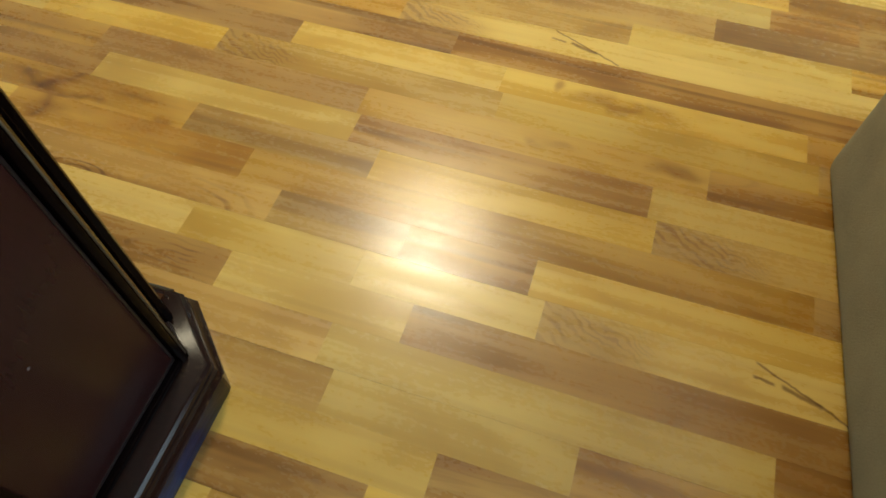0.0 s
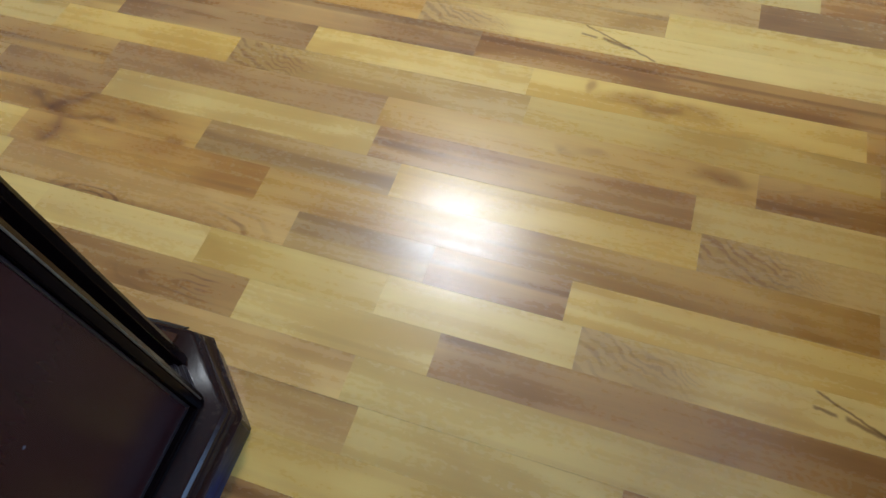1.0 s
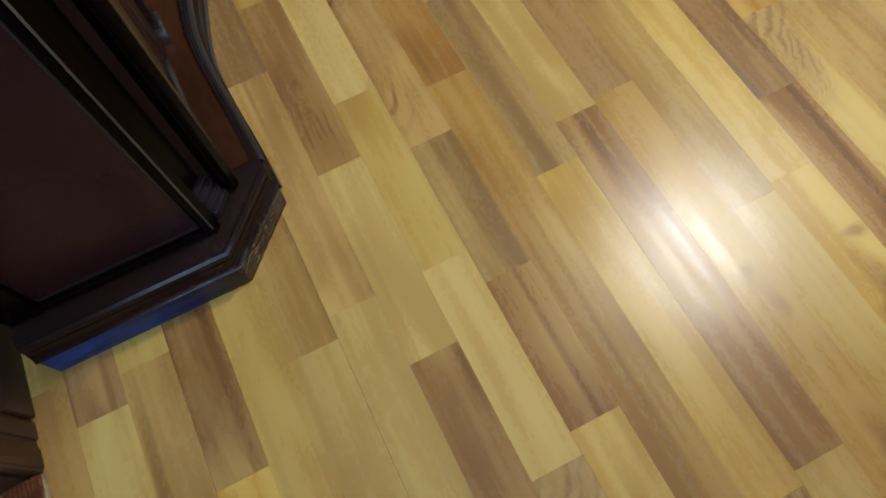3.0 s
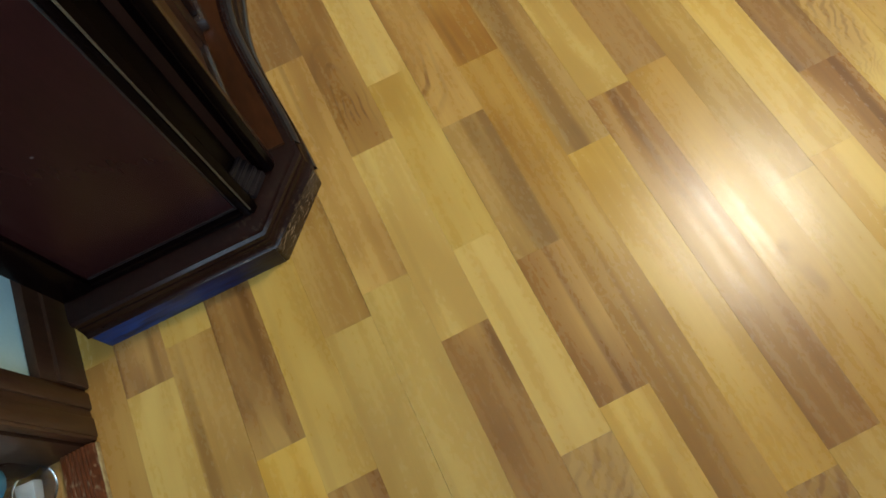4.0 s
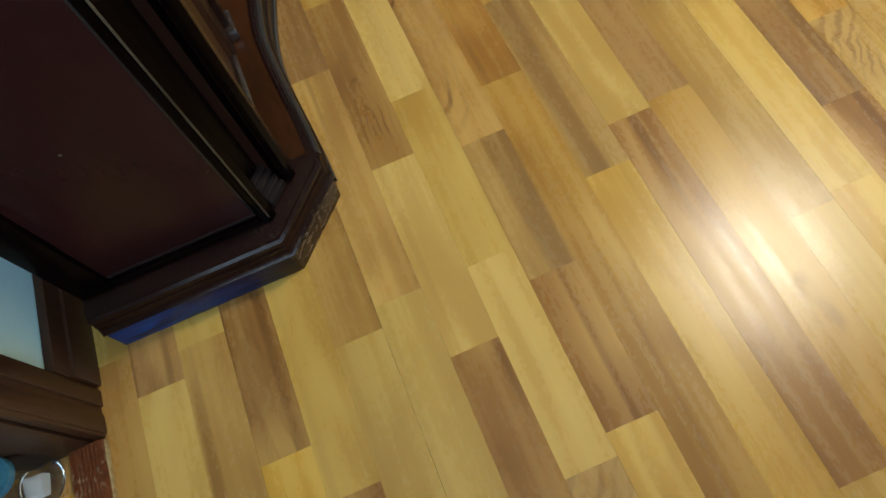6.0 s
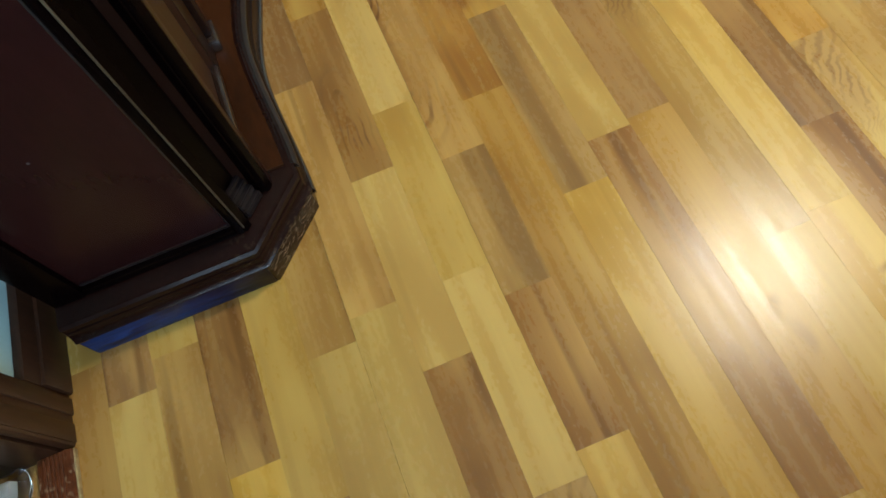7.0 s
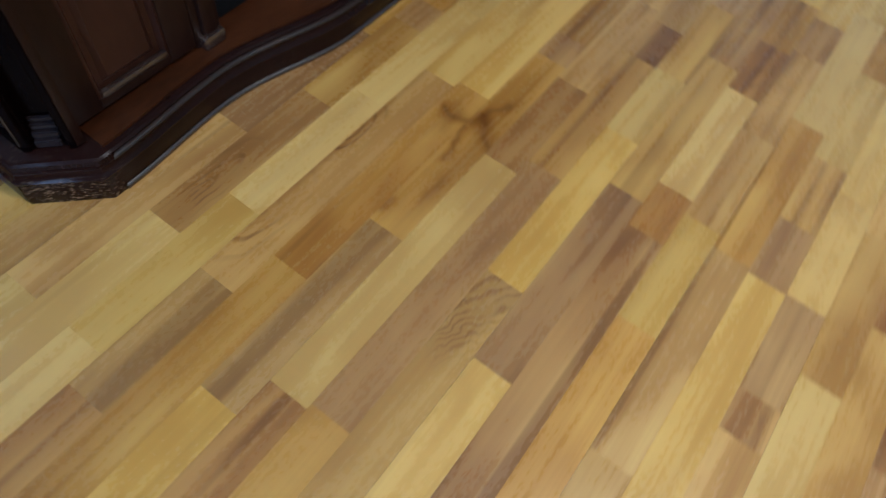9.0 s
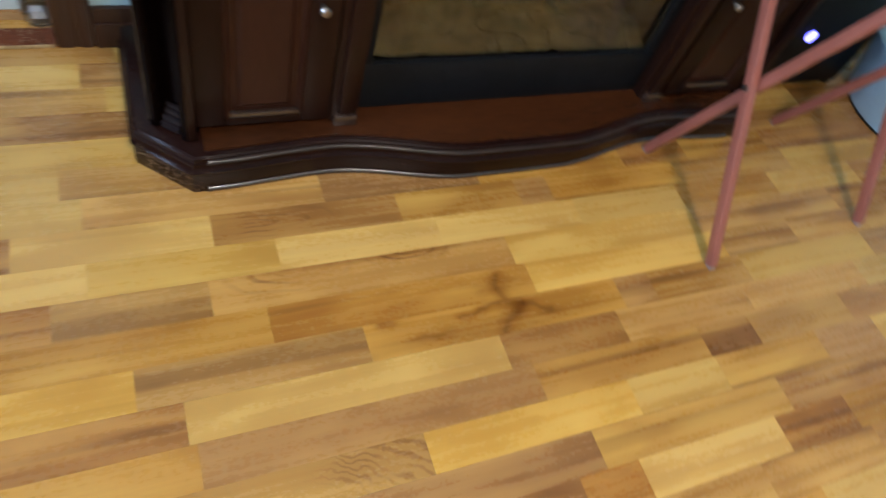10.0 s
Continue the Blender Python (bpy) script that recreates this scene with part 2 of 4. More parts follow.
FOOT = noisy("rubbed_lacquer", (0.006, 0.004, 0.004), (0.014, 0.009, 0.009), 20, (1, 1, 1), 0.34, 0.1, 140, shine=0.32)
MAROON = noisy("maroon_panel", (0.013, 0.0036, 0.0036), (0.022, 0.0060, 0.0055), 5, (1, 1, 0.25), 0.26, 0.03, 160, shine=0.12)


def flecked(m, scale, radius, colour, amount):
    """Scatter sparse small specks of dust or dirt over a material."""
    nodes, links = m.node_tree.nodes, m.node_tree.links
    b = nodes["Principled BSDF"]
    old = b.inputs["Base Color"].links[0].from_socket
    co, v, r, mix = nodes.new("ShaderNodeTexCoord"), nodes.new("ShaderNodeTexVoronoi"), nodes.new("ShaderNodeMapRange"), nodes.new("ShaderNodeMix")
    v.inputs["Scale"].default_value = scale
    links.new(co.outputs["Object"], v.inputs["Vector"])
    links.new(v.outputs["Distance"], r.inputs["Value"])
    for key, val in (("From Min", radius * scale * 0.5), ("From Max", radius * scale), ("To Min", amount), ("To Max", 0.0)):
        r.inputs[key].default_value = val
    mix.data_type = "RGBA"
    mix.inputs["B"].default_value = (*colour, 1)
    links.new(r.outputs[0], mix.inputs["Factor"])
    links.new(old, mix.inputs["A"])
    links.new(mix.outputs["Result"], b.inputs["Base Color"])


flecked(MAROON, 16.0, 0.0020, (0.11, 0.10, 0.10), 0.8)
DECK = noisy("reddish_deck", (0.026, 0.0085, 0.0027), (0.062, 0.0190, 0.0053), 9, (0.3, 1, 1), 0.27, 0.08, 120, shine=0.3)
DOORP = noisy("brown_door_panel", (0.022, 0.0080, 0.0044), (0.044, 0.0160, 0.0082), 8, (1, 1, 0.2), 0.34, 0.08, 120, shine=0.14)
# browner, lighter version of the espresso lacquer for the front's frame and doors
FRONT_LACQUER = noisy("lighter_front_lacquer", (0.0085, 0.0034, 0.0022), (0.020, 0.0078, 0.0048), 6, (1, 1, 0.25), 0.30, 0.06, 140, shine=0.12)
WORN = noisy("rubbed_edge_wood", (0.006, 0.0035, 0.002), (0.085, 0.058, 0.034), 55, (1, 1, 0.12), 0.45, 0.2, 140)
BLACK = noisy("black_metal", (0.004, 0.005, 0.006), (0.009, 0.010, 0.012), 12, rough=0.45, shine=0.12)
BRASS = noisy("worn_nickel", (0.25, 0.24, 0.22), (0.42, 0.40, 0.37), 40, rough=0.32, metal=1.0)
TERRACOTTA = noisy("terracotta_paint", (0.23, 0.075, 0.052), (0.31, 0.108, 0.075), 14, (1, 1, 0.3), 0.45, 0.1, 150)
PAD = noisy("pale_foot_pad", (0.20, 0.13, 0.11), (0.40, 0.30, 0.26), 60, rough=0.6)
WALLT = noisy("teal_tinted_wall_paint", (0.52, 0.70, 0.69), (0.60, 0.77, 0.76), 4, rough=0.75, bump=0.15, fine=220)
WALLP = noisy("pale_wall_paint", (0.53, 0.69, 0.72), (0.59, 0.75, 0.78), 4, rough=0.75, bump=0.15, fine=220)
CEIL = noisy("white_ceiling_paint", (0.74, 0.73, 0.70), (0.80, 0.79, 0.77), 4, rough=0.85, bump=0.2, fine=160)
TRIM = noisy("dark_trim_wood", (0.018, 0.0080, 0.0046), (0.056, 0.0220, 0.0100), 10, (1, 1, 0.15), 0.32, 0.12, 130, shine=0.3)
FABRIC = noisy("olive_beige_upholstery", (0.20, 0.165, 0.10), (0.30, 0.25, 0.155), 10, rough=0.95, bump=0.5, fine=420)


def blue_streaked(name):
    """Dark lacquer mixed with long blue streaks, strongest low down and towards the back."""
    m = noisy(name, (0.004, 0.002, 0.002), (0.011, 0.0050, 0.0060), 9, (1, 0.3, 1), 0.30, 0.2, 140, shine=0.22)
    nodes, links = m.node_tree.nodes, m.node_tree.links
    b = nodes["Principled BSDF"]
    old = b.inputs["Base Color"].links[0].from_socket
    co, mp, n = nodes.new("ShaderNodeTexCoord"), nodes.new("ShaderNodeMapping"), nodes.new("ShaderNodeTexNoise")
    mp.inputs["Scale"].default_value = (1, 9, 60)
    n.inputs["Scale"].default_value, n.inputs["Detail"].default_value, n.inputs["Distortion"].default_value = 1.6, 5, 0.6
    xyz = nodes.new("ShaderNodeSeparateXYZ")
    links.new(co.outputs["Object"], mp.inputs["Vector"])
    links.new(mp.outputs["Vector"], n.inputs["Vector"])
    links.new(co.outputs["Object"], xyz.inputs[0])

    def span(v, lo, hi, to0, to1):
        r = nodes.new("ShaderNodeMapRange")
        for key, val in (("From Min", lo), ("From Max", hi), ("To Min", to0), ("To Max", to1)):
            r.inputs[key].default_value = val
        links.new(v, r.inputs["Value"])
        return r.outputs[0]

    def calc(op, x, y):
        k = nodes.new("ShaderNodeMath")
        k.operation = op
        links.new(x, k.inputs[0])
        links.new(y, k.inputs[1])
        return k.outputs[0]
    keep = calc("MULTIPLY", span(xyz.outputs["Y"], -0.590, -0.405, 1.0, 0.0), span(xyz.outputs["Z"], 0.016, 0.052, 1.0, 0.35))
    fac = calc("MULTIPLY", keep, span(n.outputs["Fac"], 0.36, 0.60, 0.10, 1.0))
    mix = nodes.new("ShaderNodeMix")
    mix.data_type = "RGBA"
    mix.inputs["B"].default_value = (0.001, 0.038, 0.18, 1)
    links.new(fac, mix.inputs["Factor"])
    links.new(old, mix.inputs["A"])
    links.new(mix.outputs["Result"], b.inputs["Base Color"])
    return m


BLUE_STREAKS = blue_streaked("blue_streaked_lacquer")


def chipped(name, dark, light, bare, rough=0.13, low=0.06):
    """Lacquer with clusters of small chips down to the bare wood."""
    m = noisy(name, dark, light, 6, (1, 1, 0.25), rough, 0.05, 140, shine=0.13)
    nodes, links = m.node_tree.nodes, m.node_tree.links
    b = nodes["Principled BSDF"]
    old = b.inputs["Base Color"].links[0].from_socket
    co = nodes.new("ShaderNodeTexCoord")

    def field(scale, lo, hi, detail, stretch=(1, 1, 1)):
        n, r, mp = nodes.new("ShaderNodeTexNoise"), nodes.new("ShaderNodeMapRange"), nodes.new("ShaderNodeMapping")
        mp.inputs["Scale"].default_value = stretch
        n.inputs["Scale"].default_value, n.inputs["Detail"].default_value = scale, detail
        r.inputs["From Min"].default_value, r.inputs["From Max"].default_value = lo, hi
        links.new(co.outputs["Object"], mp.inputs["Vector"])
        links.new(mp.outputs["Vector"], n.inputs["Vector"])
        links.new(n.outputs["Fac"], r.inputs["Value"])
        return r.outputs[0]
    mul = nodes.new("ShaderNodeMath")
    mul.operation = "MULTIPLY"
    # wear gathers round the outer corners and the lower edge
    xyz, off = nodes.new("ShaderNodeSeparateXYZ"), nodes.new("ShaderNodeMath")
    links.new(co.outputs["Object"], xyz.inputs[0])
    off.operation = "ABSOLUTE"
    shift = nodes.new("ShaderNodeMath")
    shift.inputs[1].default_value = 1.030
    links.new(xyz.outputs["X"], shift.inputs[0])
    links.new(shift.outputs[0], off.inputs[0])
    wear = field(14.0, 0.40, 0.58, 3)
    for v, lo, hi, to0, to1 in ((xyz.outputs["Y"], -0.51, -0.42, low, 1.0), (off.outputs[0], 0.54, 0.625, low, 1.0), (xyz.outputs["Z"], 0.022, 0.058, 1.0, low * 0.8)):
        r, k = nodes.new("ShaderNodeMapRange"), nodes.new("ShaderNodeMath")
        k.operation = "MULTIPLY"
        for key, val in (("From Min", lo), ("From Max", hi), ("To Min", to0), ("To Max", to1)):
            r.inputs[key].default_value = val
        links.new(v, r.inputs["Value"])
        links.new(r.outputs[0], k.inputs[0])
        links.new(wear, k.inputs[1])
        wear = k.outputs[0]
    links.new(wear, mul.inputs[0])
    links.new(field(120.0, 0.55, 0.63, 6, (1, 1, 3.2)), mul.inputs[1])
    mix = nodes.new("ShaderNodeMix")
    mix.data_type = "RGBA"
    mix.inputs["B"].default_value = (*bare, 1)
    links.new(mul.outputs[0], mix.inputs["Factor"])
    links.new(old, mix.inputs["A"])
    links.new(mix.outputs["Result"], b.inputs["Base Color"])
    return m


for m in TONES.values():
    flecked(m, 13.0, 0.0019, TONE_DIRT, 0.75)
REDWOOD = chipped("red_stained_wood", (0.060, 0.017, 0.006), (0.165, 0.050, 0.017), (0.45, 0.34, 0.20), 0.3, 0.35)
CHIPPED = chipped("chipped_lacquer", (0.0062, 0.0022, 0.0017), (0.0160, 0.0052, 0.0036), (0.24, 0.155, 0.080), 0.24)
BARE = noisy("bare_pale_wood", (0.16, 0.085, 0.030), (0.60, 0.46, 0.22), 45, (1, 1, 1), 0.5, 0.2, 150)
MILKY = noisy("milky_plastic", (0.48, 0.60, 0.64), (0.60, 0.70, 0.73), 8, rough=0.3, bump=0.05)
TUB = noisy("pale_blue_plastic", (0.27, 0.42, 0.52), (0.33, 0.49, 0.59), 6, rough=0.35, bump=0.04)
STONE = noisy("ember_bed", (0.045, 0.036, 0.018), (0.17, 0.135, 0.070), 26, rough=0.9, bump=0.8, fine=60)
YELLOWP = noisy("yellow_plastic", (0.62, 0.50, 0.06), (0.75, 0.62, 0.10), 10, rough=0.4)
MINT = noisy("mint_plastic", (0.30, 0.55, 0.45), (0.40, 0.66, 0.55), 10, rough=0.4)
GREYC = noisy("grey_cloth", (0.20, 0.19, 0.18), (0.32, 0.31, 0.29), 18, rough=0.9, bump=0.5)


def glass(name, tint=(1, 1, 1), rough=0.03):
    m, nodes, links, b = shader(name, rough)
    b.inputs["Base Color"].default_value = (*tint, 1)
    b.inputs["Transmission Weight"].default_value = 1.0
    b.inputs["IOR"].default_value = 1.45
    return m


def glow(name, colour, strength):
    m, nodes, links, b = shader(name, 0.5)
    b.inputs["Base Color"].default_value = (*colour, 1)
    b.inputs["Emission Color"].default_value = (*colour, 1)
    b.inputs["Emission Strength"].default_value = strength
    return m


CLEAR = glass("clear_glass")
BLUELID = noisy("blue_lid_plastic", (0.015, 0.055, 0.085), (0.05, 0.14, 0.20), 60, rough=0.2)
SMOKED = glass("smoked_glass", (0.80, 0.80, 0.76))
BLUE_LED = glow("blue_led", (0.16, 0.14, 1.0), 8)
OPAL = glow("opal_shade_lit", (1.0, 0.84, 0.62), 5)

# ---- mesh helpers ----


def add_box(bm, x0, x1, y0, y1, z0, z1, bevel=0.0, seg=2):
    made = bmesh.ops.create_cube(bm, size=1.0, matrix=Matrix.LocRotScale(((x0 + x1) / 2, (y0 + y1) / 2, (z0 + z1) / 2), None, (x1 - x0, y1 - y0, z1 - z0)))
    if bevel:
        edges = list({e for v in made["verts"] for e in v.link_edges})
        bmesh.ops.bevel(bm, geom=edges, offset=bevel, segments=seg, profile=0.6, affect="EDGES", clamp_overlap=True)
    return bm


def boxes(*specs, bevel=0.002):
    bm = bmesh.new()
    for s in specs:
        add_box(bm, *s, bevel=bevel)
    return bm


def add_prism(bm, outline, z0, z1):
    low = [bm.verts.new((x, y, z0)) for x, y in outline]
    top = [bm.verts.new((x, y, z1)) for x, y in outline]
    n = len(outline)
    for k in range(n):
        bm.faces.new((low[k], low[(k + 1) % n], top[(k + 1) % n], top[k]))
    bm.faces.new(top)
    bm.faces.new(low[::-1])
    return bm


def add_bar(bm, a, b, w, d, bevel=0.004):
    """A square bar from a to b, w wide across and d deep."""
    a, b = Vector(a), Vector(b)
    turn = (b - a).to_track_quat("Z", "Y").to_matrix().to_4x4()
    made = bmesh.ops.create_cube(bm, size=1.0, matrix=Matrix.Translation((a + b) / 2) @ turn @ Matrix.Diagonal((w, d, (b - a).length, 1)))
    edges = list({e for v in made["verts"] for e in v.link_edges})
    bmesh.ops.bevel(bm, geom=edges, offset=bevel, segments=2, profile=0.6, affect="EDGES", clamp_overlap=True)
    return bm


def add_lathe(bm, profile, at=(0, 0, 0), seg=32, axis="Z"):
    """Turn a profile of (radius, height) round an upright line, or one along y."""
    rings = []
    for r, h in profile:
        ring = []
        for k in range(seg):
            a = 2 * math.pi * k / seg
            p = (r * math.cos(a), r * math.sin(a), h) if axis == "Z" else (r * math.cos(a), h, r * math.sin(a))
            ring.append(bm.verts.new((at[0] + p[0], at[1] + p[1], at[2] + p[2])))
        rings.append(ring)
    for lo, hi in zip(rings, rings[1:]):
        for k in range(seg):
            bm.faces.new((lo[k], lo[(k + 1) % seg], hi[(k + 1) % seg], hi[k]))
    bm.faces.new(rings[0][::-1])
    bm.faces.new(rings[-1])
    return bm


def mesh_of(name, bm, material, smooth=None):
    bmesh.ops.recalc_face_normals(bm, faces=bm.faces)
    me = bpy.data.meshes.new(name)
    bm.to_mesh(me)
    bm.free()
    me.materials.append(material)
    if smooth:
        me.shade_smooth()
        me.set_sharp_from_angle(angle=radians(smooth))
    return me


def part(name, bm, material, parent, label="", smooth=35):
    ob = new(name, mesh_of(name, bm, material, smooth))
    ob.parent = parent
    if label:
        ob["label"] = label
    return ob


def thing(name, at, label, category, group="", kind=""):
    ob = new(name)
    ob.location = at
    return tagged(ob, label, category, group, kind)


def solid(name, bm, material, label, category, group="", kind="", smooth=35):
    return tagged(new(name, mesh_of(name, bm, material, smooth)), label, category, group, kind)


# ---- the room ----
WX0, WX1, WY0, WY1, HIGH = -3.2, 1.8, -0.70, 3.0, 2.4
solid("ceiling", boxes((WX0 - 0.1, WX1 + 0.1, WY0 - 0.1, WY1 + 0.1, HIGH, HIGH + 0.1), bevel=0), CEIL, "plain white painted ceiling of the living room", "ceiling", kind="structure")
solid("wall_north", boxes((WX0 - 0.1, WX1 + 0.1, WY1, WY1 + 0.1, 0, HIGH), bevel=0), WALLP, "plain pale painted wall", "wall", kind="structure")
solid("wall_west", boxes((WX0 - 0.1, WX0, WY0, WY1, 0, HIGH), bevel=0), WALLP, "plain pale painted wall", "wall", kind="structure")
solid("wall_east", boxes((WX1, WX1 + 0.1, WY0, -0.5, 0, HIGH), (WX1, WX1 + 0.1, 0.9, WY1, 0, HIGH), (WX1, WX1 + 0.1, -0.5, 0.9, 0, 0.9), (WX1, WX1 + 0.1, -0.5, 0.9, 2.0, HIGH), bevel=0), WALLP,
      "plain pale painted wall with a window opening", "wall", kind="structure")
solid("wall_south", boxes((WX0 - 0.1, -0.245, WY0 - 0.1, WY0, 0, HIGH), (0.62, WX1 + 0.1, WY0 - 0.1, WY0, 0, HIGH), (-0.245, 0.62, WY0 - 0.1, WY0, 2.05, HIGH), bevel=0), WALLT,
      "pale bluish painted wall behind the fireplace console", "wall", kind="structure")
win = thing("window_1", (WX1 + 0.05, 0.2, 0.9), "white framed window letting in cool daylight", "window", kind="structure")
part("window_frame", boxes((-0.03, 0.03, -0.7, -0.64, 0, 1.1), (-0.03, 0.03, 0.64, 0.7, 0, 1.1), (-0.03, 0.03, -0.64, 0.64, 0, 0.06), (-0.03, 0.03, -0.64, 0.64, 1.04, 1.1)), CEIL, win)
pane = part("pane", boxes((-0.004, 0.004, -0.64, 0.64, 0.06, 1.04), bevel=0), CLEAR, win)
pane.visible_shadow = False

# baseboard and door casing on the wall behind the console
solid("baseboard", boxes((WX0, -0.300, WY0 + 0.001, WY0 + 0.014, 0, 0.085), (WX0, -0.300, WY0 + 0.001, WY0 + 0.019, 0, 0.055), bevel=0.003), TRIM,
      "dark stained wooden baseboard along the pale wall", "baseboard", kind="structure")
solid("trim", boxes((-0.300, -0.232, WY0 + 0.001, WY0 + 0.0135, 0, 2.1), (-0.295, -0.272, WY0 + 0.010, WY0 + 0.0165, 0, 2.1), (-0.262, -0.236, WY0 + 0.010, WY0 + 0.0155, 0, 2.1), bevel=0.003), TRIM,
      "dark wooden door casing with a moulded face", "door casing", kind="structure")

# ---- the fireplace console ----
XC, FRONT, BACK = -1.030, -0.302, -0.641
HALF = 0.695


def bow(u, grow=0.0):
    """How far the front swells out at u from the middle."""
    a = min(max((0.37 - abs(u)) / 0.27, 0.0), 1.0)
    b = min(max((abs(u) - 0.37) / 0.22, 0.0), 1.0)
    return FRONT + grow - 0.013 * (1 - b * b * (3 - 2 * b)) + 0.046 * a * a * (3 - 2 * a)


def outline(inset, bowed=True, back=BACK):
    """The console's plan, drawn in by inset: bowed front, cut corners, straight back."""
    half, cut = HALF - inset, 0.083
    f = -inset
    pts = [(XC + half, back), (XC + half, FRONT - cut + f * 0.41), (XC + half - cut + f * 0.0 - inset * 0.41 + inset * 0.41, FRONT + f)]
    n = 48
    edge = half - cut
    for k in range(1, n):
        u = edge - 2 * edge * k / n
        pts.append((XC + u, bow(u, f) if bowed else FRONT + f))
    pts += [(XC - half + cut, FRONT + f), (XC - half, FRONT - cut + f * 0.41), (XC - half, back)]
    return pts


def swept(profile, bowed=True, closed_top=False):
    """A moulding that follows the plan: profile of (inset, height) from the floor up."""
    bm = bmesh.new()
    rings = [[bm.verts.new((x, y, z)) for x, y in outline(i, bowed)] for i, z in profile]
    for lo, hi in zip(rings, rings[1:]):
        for k in range(len(lo) - 1):
            bm.faces.new((lo[k], lo[k + 1], hi[k + 1], hi[k]))
        bm.faces.new((lo[-1], lo[0], hi[0], hi[-1]))
    bm.faces.new(rings[0][::-1])
    bm.faces.new(rings[-1])
    return bm


def front_strip(profile):
    """A thin moulding along the bowed front, between the cut corners."""
    bm = bmesh.new()
    rings = [[bm.verts.new((x, y, z)) for x, y in outline(i)[3:-3]] for i, z in profile]
    for lo, hi in zip(rings, rings[1:]):
        for k in range(len(lo) - 1):
            bm.faces.new((lo[k], lo[k + 1], hi[k + 1], hi[k]))
    for k in (0, -1):
        bm.faces.new([r[k] for r in rings])
    return bm


console = thing("electric_fireplace_console", (0, 0, 0), "dark espresso wooden electric fireplace console with bowed, scuffed base", "fireplace")
plinth = part("plinth", swept([(0.0065, 0.0), (0.006, 0.0012), (0.006, 0.046), (0.003, 0.048), (0.002, 0.051), (0.0045, 0.054), (0.0075, 0.060), (0.0085, 0.066), (0.0085, 0.0676), (0.0100, 0.0680), (0.0105, 0.0760), (0.0095, 0.0775), (0.0095, 0.0790), (0.0130, 0.0825), (0.0150, 0.0826), (0.0170, 0.0840)]),
              CHIPPED, console, "espresso moulded base, lacquer chipped at the corners")
part("base_bead", front_strip([(0.0062, 0.0008), (0.0036, 0.0010), (0.0024, 0.0030), (0.0024, 0.0056), (0.0034, 0.0084), (0.0048, 0.0102), (0.0064, 0.0108)]), SHINY, console, "polished bead along the foot of the base")
part("upper_bead", front_strip([(0.0100, 0.0682), (0.0052, 0.0686), (0.0040, 0.0700), (0.0044, 0.0722), (0.0064, 0.0742), (0.0104, 0.0752)]), BEADED, console, "polished bead along the edge of the base")
mid = HALF - 0.112
deck_line = [(XC - mid + 2 * mid * k / 40, bow(-mid + 2 * mid * k / 40, -0.021)) for k in range(41)]
part("deck", add_prism(bmesh.new(), [(XC - mid, -0.50), (XC + mid, -0.50)] + deck_line[::-1], 0.0842, 0.0885), DECK, console, "reddish brown wooden shelf of the base")

